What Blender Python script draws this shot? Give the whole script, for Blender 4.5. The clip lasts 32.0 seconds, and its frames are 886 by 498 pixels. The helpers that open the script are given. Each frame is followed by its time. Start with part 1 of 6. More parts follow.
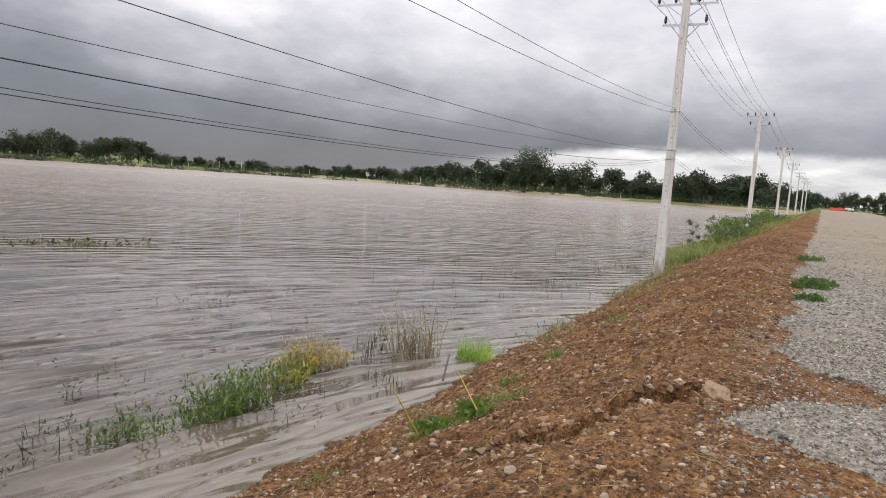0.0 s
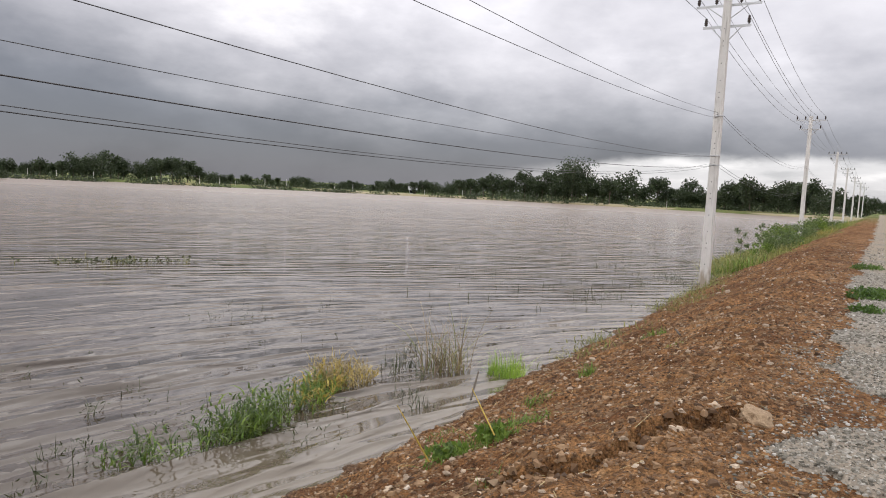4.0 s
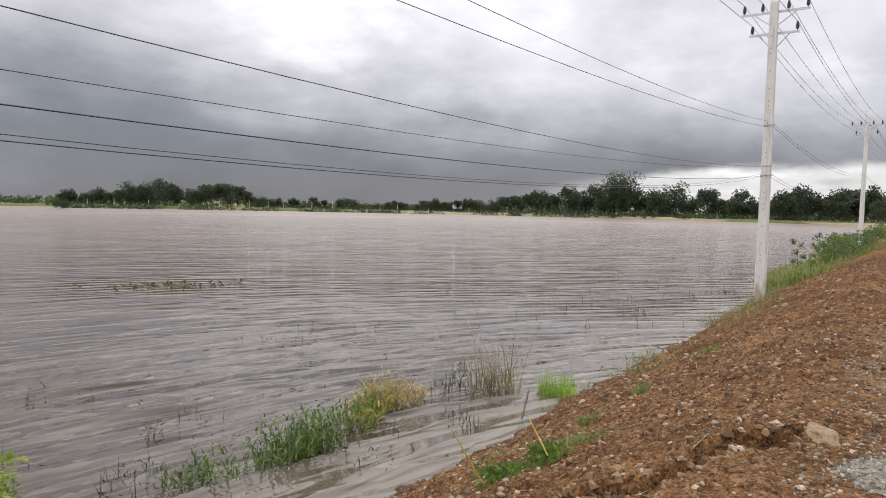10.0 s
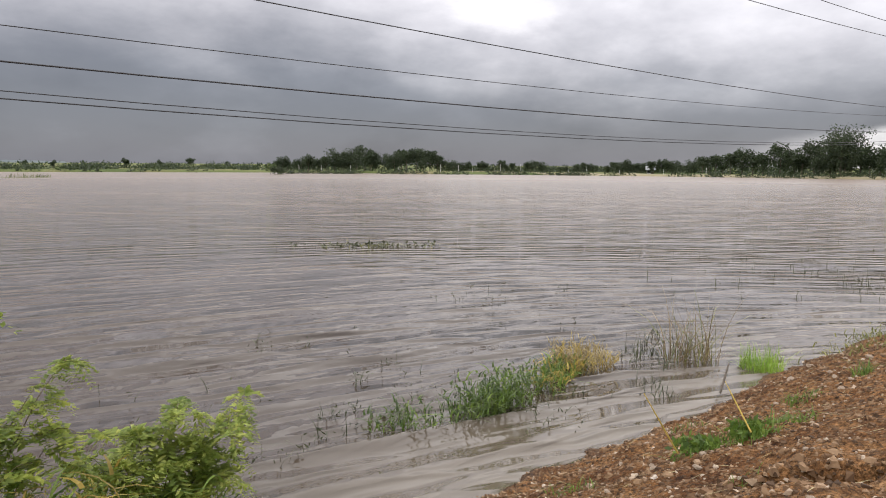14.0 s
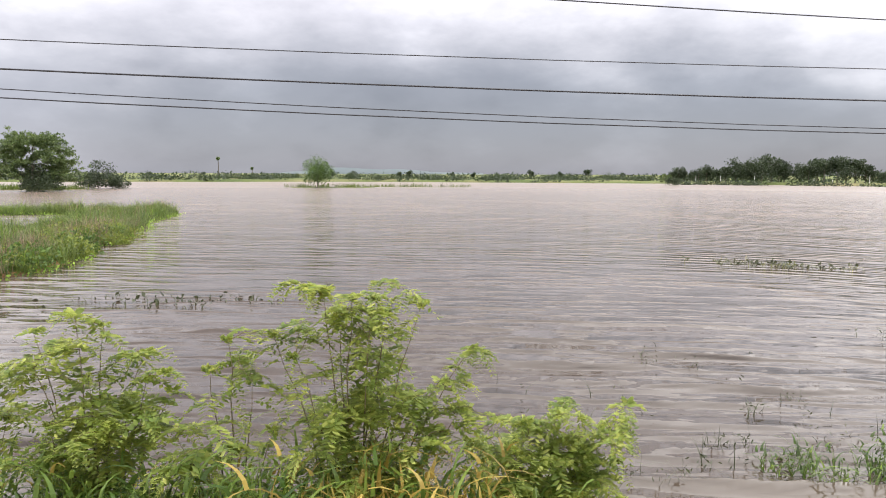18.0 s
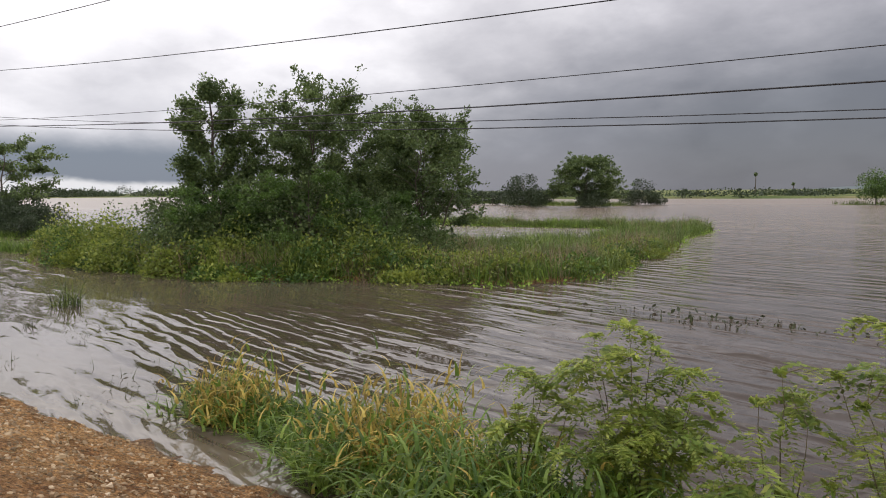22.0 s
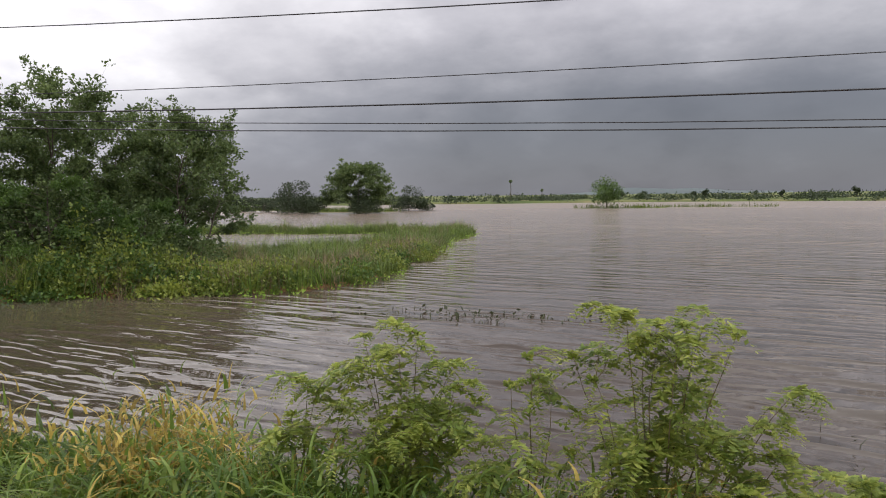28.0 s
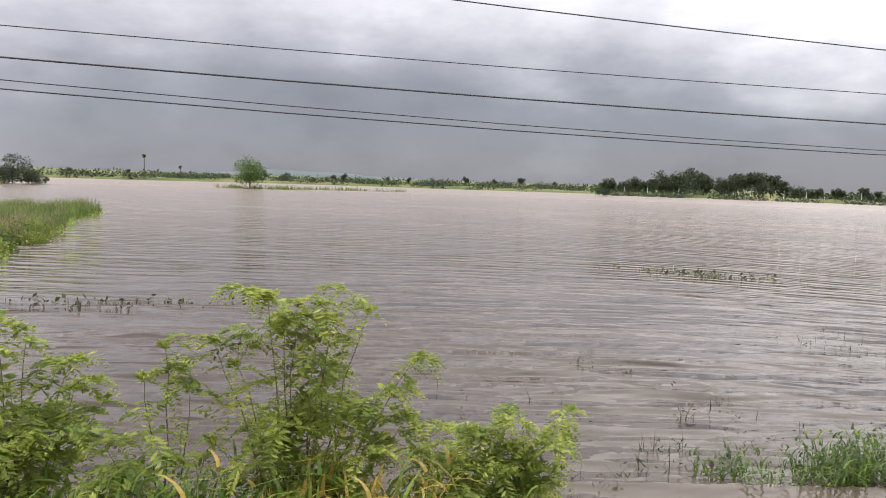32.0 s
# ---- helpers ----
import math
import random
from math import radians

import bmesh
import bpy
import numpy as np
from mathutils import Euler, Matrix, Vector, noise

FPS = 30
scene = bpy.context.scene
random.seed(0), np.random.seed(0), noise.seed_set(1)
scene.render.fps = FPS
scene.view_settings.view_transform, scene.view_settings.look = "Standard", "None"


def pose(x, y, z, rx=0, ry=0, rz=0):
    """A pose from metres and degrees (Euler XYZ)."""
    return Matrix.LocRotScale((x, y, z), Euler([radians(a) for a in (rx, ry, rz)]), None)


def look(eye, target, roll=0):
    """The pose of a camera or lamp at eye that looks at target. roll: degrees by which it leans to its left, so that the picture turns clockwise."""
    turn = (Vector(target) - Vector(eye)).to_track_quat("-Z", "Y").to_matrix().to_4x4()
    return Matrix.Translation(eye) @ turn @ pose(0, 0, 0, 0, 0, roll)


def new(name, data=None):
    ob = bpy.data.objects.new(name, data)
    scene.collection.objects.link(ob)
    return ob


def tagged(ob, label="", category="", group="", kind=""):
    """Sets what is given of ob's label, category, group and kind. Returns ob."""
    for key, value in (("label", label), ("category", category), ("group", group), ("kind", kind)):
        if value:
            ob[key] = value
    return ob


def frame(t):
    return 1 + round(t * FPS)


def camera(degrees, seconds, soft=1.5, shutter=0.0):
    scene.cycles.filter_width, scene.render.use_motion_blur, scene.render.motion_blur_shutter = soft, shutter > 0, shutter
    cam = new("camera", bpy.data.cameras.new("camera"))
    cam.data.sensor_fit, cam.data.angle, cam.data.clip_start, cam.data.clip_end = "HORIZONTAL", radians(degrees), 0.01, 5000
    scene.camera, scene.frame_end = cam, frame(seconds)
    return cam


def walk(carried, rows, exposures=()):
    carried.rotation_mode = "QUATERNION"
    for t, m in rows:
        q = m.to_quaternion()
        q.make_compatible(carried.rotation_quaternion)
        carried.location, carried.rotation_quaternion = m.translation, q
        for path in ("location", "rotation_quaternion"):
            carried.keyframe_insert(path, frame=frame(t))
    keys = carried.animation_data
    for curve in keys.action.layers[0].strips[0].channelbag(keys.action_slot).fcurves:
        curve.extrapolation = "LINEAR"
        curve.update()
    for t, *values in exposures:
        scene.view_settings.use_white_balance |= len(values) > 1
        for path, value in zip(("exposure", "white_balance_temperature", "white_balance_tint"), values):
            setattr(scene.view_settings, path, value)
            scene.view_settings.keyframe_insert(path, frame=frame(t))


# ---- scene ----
# ---- the camera: seconds, place, heading to the left of +y, pitch and roll in degrees ----
cam = camera(66.34, 32.0, 1.0)
PATH = [
    (0.0, -0.169, 0.092, 3.010, -62.54, -5.98, 4.01),
    (0.5, -0.065, 0.094, 2.999, -64.91, -5.25, 4.46),
    (1.0, 0.056, 0.116, 2.991, -63.60, -4.36, 4.39),
    (1.5, 0.084, 0.112, 2.993, -63.07, -6.56, 2.69),
    (2.0, 0.192, 0.063, 2.996, -57.60, -5.46, 3.55),
    (2.5, 0.236, -0.009, 2.988, -55.71, -5.00, 2.35),
    (3.0, 0.256, 0.003, 3.001, -58.60, -5.43, 2.42),
    (3.5, 0.249, 0.034, 3.000, -58.90, -5.23, 3.00),
    (5.5, 0.249, 0.029, 3.007, -59.20, -4.00, 0.79),
    (6.0, 0.247, 0.021, 3.015, -61.41, -3.68, 1.11),
    (6.5, 0.244, 0.031, 3.011, -61.67, -3.81, 1.78),
    (7.0, 0.230, 0.042, 3.012, -60.31, -3.63, 1.73),
    (7.5, 0.217, 0.041, 3.014, -58.07, -3.27, 1.74),
    (8.0, 0.195, 0.046, 3.018, -55.60, -4.18, 0.96),
    (8.5, 0.205, 0.050, 3.019, -54.06, -4.66, 1.30),
    (9.0, 0.197, 0.052, 3.012, -53.58, -4.64, 0.87),
    (9.5, 0.207, 0.044, 3.018, -54.59, -3.71, 1.56),
    (10.0, 0.219, 0.039, 3.015, -54.87, -3.71, 1.22),
    (10.5, 0.210, 0.046, 3.020, -54.15, -3.87, 0.86),
    (11.0, 0.186, 0.040, 3.024, -53.09, -3.67, 0.85),
    (11.5, 0.142, 0.033, 3.043, -51.40, -3.55, 0.38),
    (12.0, 0.133, 0.021, 3.041, -48.94, -3.82, -0.00),
    (12.5, 0.120, 0.019, 3.040, -47.10, -4.22, -0.19),
    (13.0, 0.110, 0.029, 3.027, -44.44, -5.15, 0.36),
    (13.5, 0.121, 0.036, 3.027, -41.58, -6.29, 0.30),
    (15.5, 0.159, 0.032, 3.021, -31.74, -7.10, 0.35),
    (16.0, 0.176, 0.044, 3.014, -27.63, -5.90, -0.61),
    (16.5, 0.205, 0.056, 3.010, -21.86, -6.04, 0.21),
    (17.0, 0.226, 0.064, 3.014, -18.02, -6.42, 0.63),
    (17.5, 0.195, 0.075, 3.015, -14.17, -6.58, 1.48),
    (18.0, 0.126, 0.085, 3.018, -6.85, -6.34, 0.25),
    (18.5, 0.096, 0.096, 3.021, -2.12, -6.22, -0.25),
    (19.0, 0.076, 0.109, 3.025, 2.62, -6.24, -0.18),
    (19.5, 0.067, 0.128, 3.027, 9.09, -5.99, -0.98),
    (20.0, 0.030, 0.154, 3.024, 15.90, -6.24, -1.60),
    (20.5, -0.025, 0.182, 3.024, 21.73, -5.66, -0.20),
    (21.0, -0.097, 0.221, 3.009, 26.39, -4.98, -0.19),
    (21.5, -0.081, 0.213, 3.031, 30.24, -3.91, -1.97),
    (22.0, -0.083, 0.206, 3.029, 36.06, -4.87, -0.41),
    (22.5, -0.045, 0.171, 3.034, 38.97, -4.79, -0.46),
    (23.0, -0.030, 0.153, 3.027, 40.42, -4.82, -1.07),
    (23.5, -0.029, 0.148, 3.039, 42.23, -4.56, -1.15),
    (24.0, -0.014, 0.159, 3.037, 45.24, -3.73, -1.08),
    (24.5, -0.021, 0.139, 3.043, 45.07, -3.17, -0.78),
    (26.5, 0.046, 0.167, 3.024, 31.00, -2.77, -1.97),
    (27.0, 0.041, 0.171, 3.019, 25.37, -3.53, -1.35),
    (27.5, 0.023, 0.176, 3.007, 21.45, -4.59, -1.69),
    (28.0, -0.004, 0.177, 3.006, 17.13, -4.49, -0.69),
    (28.5, -0.042, 0.176, 3.005, 11.94, -4.42, 0.11),
    (29.0, -0.096, 0.175, 3.004, 8.42, -5.18, 0.03),
    (29.5, -0.162, 0.169, 3.012, 4.70, -5.53, 0.50),
    (30.0, -0.146, 0.169, 3.009, 2.10, -6.04, 0.06),
    (30.5, -0.077, 0.167, 3.007, -1.40, -5.97, 0.72),
    (31.0, -0.033, 0.169, 3.001, -4.33, -6.18, 1.19),
    (31.5, -0.003, 0.167, 3.001, -8.31, -5.71, 1.22),
    (32.0, 0.013, 0.162, 3.010, -12.46, -5.79, 1.85),
]


def aim(x, y, z, heading, pitch, roll):
    h, p = radians(heading), radians(pitch)
    ahead = Vector((-math.sin(h) * math.cos(p), math.cos(h) * math.cos(p), math.sin(p)))
    return look((x, y, z), Vector((x, y, z)) + ahead, roll)


walk(cam, [(row[0], aim(*row[1:])) for row in PATH], [(0, 0.38), (2, 0.5), (3, 0.42), (6, 0.34), (9, 0.42), (11, 0.34), (13.5, 0.45), (16, 0.74), (17, 0.88), (18, 1.13), (19, 0.94), (20, 0.74), (21, 0.27), (22, 0.16), (23, 0.12), (24.5, -0.03), (26.5, 0.02), (27, 0.1), (28, 0.28), (29, 0.68), (30, 0.9), (31, 0.98), (32, 0.86)])

# ---- sky and sun ----
SUN_EL, SUN_AZ = radians(60), radians(60)
world = bpy.data.worlds.new("overcast_sky")
scene.world = world
world.use_nodes = True
wn = world.node_tree
wn.nodes.clear()


def wnode(kind, **values):
    n = wn.nodes.new(kind)
    for key, v in values.items():
        n.inputs[key].default_value = v
    return n


def wmath(op, a, b=None, c=None, clamp=False):
    n = wn.nodes.new("ShaderNodeMath")
    n.operation, n.use_clamp = op, clamp
    for k, v in enumerate((a, b, c)):
        if v is None:
            continue
        if isinstance(v, (int, float)):
            n.inputs[k].default_value = v
        else:
            wn.links.new(v, n.inputs[k])
    return n.outputs[0]


def wramp(fac, stops):
    n = wn.nodes.new("ShaderNodeValToRGB")
    n.color_ramp.interpolation = "EASE"
    el = n.color_ramp.elements
    while len(el) < len(stops):
        el.new(0.5)
    for e, (p, col) in zip(el, stops):
        e.position, e.color = p, (*col, 1)
    wn.links.new(fac, n.inputs[0])
    return n.outputs[0]


def wmix(fac, a, b, blend="MIX"):
    n = wn.nodes.new("ShaderNodeMix")
    n.data_type, n.blend_type = "RGBA", blend
    for sock, v in ((n.inputs[0], fac), (n.inputs[6], a), (n.inputs[7], b)):
        if isinstance(v, (int, float)):
            sock.default_value = v
        elif isinstance(v, tuple):
            sock.default_value = (*v, 1)
        else:
            wn.links.new(v, sock)
    return n.outputs[2]


def wnoise(vec, scale, detail, rough, stretch=(1, 1, 1)):
    m = wn.nodes.new("ShaderNodeMapping")
    m.inputs["Scale"].default_value = stretch
    wn.links.new(vec, m.inputs[0])
    n = wnode("ShaderNodeTexNoise", Scale=scale, Detail=detail, Roughness=rough)
    wn.links.new(m.outputs[0], n.inputs["Vector"])
    return n.outputs[0]


w_dir = wn.nodes.new("ShaderNodeTexCoord").outputs["Generated"]
w_sep = wn.nodes.new("ShaderNodeSeparateXYZ")
wn.links.new(w_dir, w_sep.inputs[0])
# height above the horizon, broken up by the clouds' edges
n_big = wnoise(w_dir, 2.6, 6, 0.55, (1, 1, 2.4))
n_mid = wnoise(w_dir, 6.0, 7, 0.58, (1, 1, 2.3))
n_soft = wnoise(w_dir, 1.3, 3, 0.5, (1, 1, 1.6))
up = wmath("ADD", w_sep.outputs[2], wmath("MULTIPLY", wmath("SUBTRACT", n_big, 0.5), 0.16))
up = wmath("ADD", up, wmath("MULTIPLY", wmath("SUBTRACT", n_mid, 0.5), 0.07))


def towards(heading):
    h = radians(heading)
    return wmath("ADD", wmath("MULTIPLY", w_sep.outputs[0], -math.sin(h)), wmath("MULTIPLY", w_sep.outputs[1], math.cos(h)))


# the storm stands over the water ahead; its cloud reaches highest straight across from the road
storm = wmath("MULTIPLY_ADD", towards(-33), 0.5, 0.5)
tall = wramp(wmath("MULTIPLY_ADD", towards(-3), 0.5, 0.5), [(0.89, (0, 0, 0)), (0.965, (1, 1, 1))])
up = wmath("SUBTRACT", up, wmath("MULTIPLY", tall, 0.055))
puff = wnoise(w_dir, 4.2, 6, 0.52, (1, 1, 2.0))
low = wramp(storm, [(0.0, (0.72, 0.73, 0.76)), (0.45, (0.60, 0.61, 0.65)), (0.60, (0.44, 0.45, 0.49)), (0.72, (0.235, 0.245, 0.28)), (0.86, (0.165, 0.175, 0.20)), (1.0, (0.15, 0.16, 0.185))])
high = wmix(n_mid, (0.62, 0.625, 0.66), (1.12, 1.12, 1.14))
high = wmix(1.0, high, wramp(wmath("MULTIPLY_ADD", towards(75), 0.5, 0.5), [(0.28, (0.82, 0.82, 0.83)), (0.45, (0.70, 0.70, 0.71)), (0.63, (0.58, 0.58, 0.60)), (0.75, (0.62, 0.62, 0.64)), (0.86, (1.0, 1.0, 1.0)), (0.94, (1.36, 1.36, 1.34))]), "MULTIPLY")
high = wmix(wmath("MULTIPLY_ADD", n_soft, 2.4, -0.65, True), wmix(0.35, high, (0.42, 0.43, 0.46)), high)
rise = wn.nodes.new("ShaderNodeMapRange")
rise.interpolation_type = "SMOOTHSTEP"
for key, v in (("From Min", 0.045), ("From Max", 0.23)):
    rise.inputs[key].default_value = v
wn.links.new(up, rise.inputs["Value"])
cloud = wmix(rise.outputs[0], low, high)
cloud = wmix(1.0, cloud, wramp(puff, [(0.30, (0.80, 0.80, 0.81)), (0.5, (0.98, 0.98, 0.98)), (0.68, (1.2, 1.2, 1.19))]), "MULTIPLY")
# clear strips under the cloud bank: far down the road, and low over the flood the other way


def wrange(value, lo, hi):
    n = wn.nodes.new("ShaderNodeMapRange")
    n.interpolation_type = "SMOOTHSTEP"
    n.inputs["From Min"].default_value, n.inputs["From Max"].default_value = lo, hi
    wn.links.new(value, n.inputs["Value"])
    return n.outputs[0]


ragged = wmath("MULTIPLY", wmath("SUBTRACT", n_mid, 0.5), 0.045)
height = wmath("ADD", w_sep.outputs[2], ragged)
side = wrange(w_sep.outputs[0], 0.87, 0.985)
strip = wrange(wmath("ADD", height, wmath("MULTIPLY", wmath("SUBTRACT", 1.0, side), 0.035)), 0.068, 0.052)
cloud = wmix(wmath("MULTIPLY", strip, side), cloud, wramp(wnoise(w_dir, 7.0, 5, 0.55, (1, 1, 4.5)), [(0.35, (0.47, 0.485, 0.50)), (0.5, (0.62, 0.63, 0.64)), (0.65, (0.78, 0.79, 0.79))]))
west = wrange(towards(66), 0.955, 0.985)
cloud = wmix(wmath("MULTIPLY", west, wrange(height, 0.095, 0.05)), cloud, (0.20, 0.235, 0.29))
cloud = wmix(wmath("MULTIPLY", west, wrange(height, 0.02, 0.006)), cloud, (0.74, 0.76, 0.78))
# brightness added to the unseen sky overhead, less towards the storm, to light the scene
thin = wmath("MULTIPLY", wrange(w_sep.outputs[2], 0.34, 0.75), wmath("SUBTRACT", 1.0, wmath("MULTIPLY", wrange(towards(-15), 0.0, 0.6), 0.55)))
cloud = wmix(1.0, cloud, wmix(thin, (1.0, 1.0, 1.0), (1.75, 1.75, 1.72)), "MULTIPLY")
# a thin place in the cloud over the water, high to the right of the storm
h_, e_ = radians(-45), radians(21)
gap = wn.nodes.new("ShaderNodeVectorMath")
gap.operation = "DOT_PRODUCT"
gap.inputs[1].default_value = (-math.sin(h_) * math.cos(e_), math.cos(h_) * math.cos(e_), math.sin(e_))
wn.links.new(w_dir, gap.inputs[0])
spot = wrange(wmath("ADD", gap.outputs["Value"], wmath("MULTIPLY", wmath("SUBTRACT", n_mid, 0.5), 0.03)), 0.982, 0.997)
cloud = wmix(wmath("MULTIPLY", spot, 0.6), cloud, (1.05, 1.05, 1.04))
# brightness added to the unseen western sky, to lift the water on that side
added_glow = wmath("MULTIPLY", wrange(w_sep.outputs[2], 0.27, 0.46), wrange(towards(68), 0.45, 0.8))
cloud = wmix(1.0, cloud, wmix(added_glow, (1.0, 1.0, 1.0), (2.0, 1.98, 1.92)), "MULTIPLY")
sky = wn.nodes.new("ShaderNodeTexSky")
sky.sky_type, sky.sun_disc = "NISHITA", False
sky.sun_elevation, sky.sun_rotation = SUN_EL, SUN_AZ
dim = wmix(1.0, sky.outputs[0], (0.1, 0.1, 0.1), "MULTIPLY")
bg = wnode("ShaderNodeBackground", Strength=1.0)
cloud = wmix(1.0, cloud, (1.025, 0.99, 1.0), "MULTIPLY")
wn.links.new(wmix(0.93, dim, cloud), bg.inputs[0])
wout = wn.nodes.new("ShaderNodeOutputWorld")
wn.links.new(bg.outputs[0], wout.inputs[0])

sun = new("sun", bpy.data.lights.new("sun", "SUN"))
sun.data.energy, sun.data.angle, sun.data.color = 0.9, radians(75), (1.0, 0.96, 0.9)
sun.matrix_world = look((0, 0, 60), (-math.sin(SUN_AZ) * math.cos(SUN_EL) * 10, -math.cos(SUN_AZ) * math.cos(SUN_EL) * 10, 60 - math.sin(SUN_EL) * 10))

# ---- materials ----


class Nodes:
    """A node material in the making."""

    def __init__(self, name):
        self.mat = bpy.data.materials.new(name)
        self.mat.use_nodes = True
        self.t = self.mat.node_tree
        self.t.nodes.clear()
        self.out = self.t.nodes.new("ShaderNodeOutputMaterial")
        self.p = self.t.nodes.new("ShaderNodeBsdfPrincipled")
        self.t.links.new(self.p.outputs[0], self.out.inputs[0])

    def put(self, sock, v):
        if isinstance(v, (int, float)):
            sock.default_value = v
        elif isinstance(v, tuple):
            sock.default_value = (*v, 1) if len(sock.default_value) == 4 and len(v) == 3 else v
        else:
            self.t.links.new(v, sock)

    def set(self, **values):
        for key, v in values.items():
            self.put(self.p.inputs[key.replace("_", " ")], v)
        return self

    def coords(self, scale=(1, 1, 1), turn=0.0, space="Object", kind="POINT"):
        c = self.t.nodes.new("ShaderNodeTexCoord")
        m = self.t.nodes.new("ShaderNodeMapping")
        m.vector_type = kind
        m.inputs["Scale"].default_value = scale
        m.inputs["Rotation"].default_value = (0, 0, turn)
        self.t.links.new(c.outputs[space], m.inputs[0])
        return m.outputs[0]

    def noise(self, vec, scale, detail=5, rough=0.55, distort=0.0):
        n = self.t.nodes.new("ShaderNodeTexNoise")
        self.t.links.new(vec, n.inputs["Vector"])
        for key, v in (("Scale", scale), ("Detail", detail), ("Roughness", rough), ("Distortion", distort)):
            n.inputs[key].default_value = v
        return n.outputs[0]

    def cells(self, vec, scale, feature="F1"):
        n = self.t.nodes.new("ShaderNodeTexVoronoi")
        n.feature = feature
        self.t.links.new(vec, n.inputs["Vector"])
        n.inputs["Scale"].default_value = scale
        return n

    def ramp(self, fac, stops):
        n = self.t.nodes.new("ShaderNodeValToRGB")
        el = n.color_ramp.elements
        while len(el) < len(stops):
            el.new(0.5)
        for e, (p, col) in zip(el, stops):
            e.position, e.color = p, (*col, 1)
        self.t.links.new(fac, n.inputs[0])
        return n.outputs[0]

    def mix(self, fac, a, b, blend="MIX"):
        n = self.t.nodes.new("ShaderNodeMix")
        n.data_type, n.blend_type = "RGBA", blend
        for sock, v in ((n.inputs[0], fac), (n.inputs[6], a), (n.inputs[7], b)):
            self.put(sock, v)
        return n.outputs[2]

    def math(self, op, a, b=0.0, clamp=False):
        n = self.t.nodes.new("ShaderNodeMath")
        n.operation, n.use_clamp = op, clamp
        self.put(n.inputs[0], a)
        self.put(n.inputs[1], b)
        return n.outputs[0]

    def bump(self, height, strength, distance, normal=None):
        n = self.t.nodes.new("ShaderNodeBump")
        self.t.links.new(height, n.inputs["Height"])
        n.inputs["Strength"].default_value, n.inputs["Distance"].default_value = strength, distance
        if normal is not None:
            self.t.links.new(normal, n.inputs["Normal"])
        return n.outputs[0]

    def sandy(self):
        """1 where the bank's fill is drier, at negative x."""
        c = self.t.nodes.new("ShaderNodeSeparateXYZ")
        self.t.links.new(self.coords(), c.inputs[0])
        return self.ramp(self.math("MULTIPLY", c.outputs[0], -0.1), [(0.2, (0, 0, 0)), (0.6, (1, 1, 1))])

    def island(self):
        return self.t.nodes.new("ShaderNodeNewGeometry").outputs["Random Per Island"]

    def each(self):
        return self.t.nodes.new("ShaderNodeObjectInfo").outputs["Random"]


def leaf_material(name, dark, mid, light, through_light=0.35, patch=0.6):
    m = Nodes(name)
    spread = m.ramp(m.island(), [(0.0, dark), (0.5, mid), (1.0, light)])
    big = m.noise(m.coords(), patch, 3)
    col = m.mix(m.ramp(big, [(0.38, (0, 0, 0)), (0.62, (1, 1, 1))]), m.mix(0.5, spread, dark), m.mix(0.3, spread, light))
    m.set(Base_Color=col, Roughness=0.5)
    m.p.inputs["Specular IOR Level"].default_value = 0.4
    tr = m.t.nodes.new("ShaderNodeBsdfTranslucent")
    m.put(tr.inputs[0], m.mix(0.4, col, light))
    ms = m.t.nodes.new("ShaderNodeMixShader")
    ms.inputs[0].default_value = through_light
    m.t.links.new(m.p.outputs[0], ms.inputs[1])
    m.t.links.new(tr.outputs[0], ms.inputs[2])
    m.t.links.new(ms.outputs[0], m.out.inputs[0])
    return m.mat


def plain_material(name, a, b, rough=0.6, scale=8.0, metal=0.0, relief=0.0):
    m = Nodes(name)
    v = m.coords()
    n = m.noise(v, scale, 6)
    m.set(Base_Color=m.mix(n, a, b), Roughness=rough, Metallic=metal)
    if relief:
        m.set(Normal=m.bump(m.noise(v, scale * 5, 6), 0.6, relief))
    return m.mat


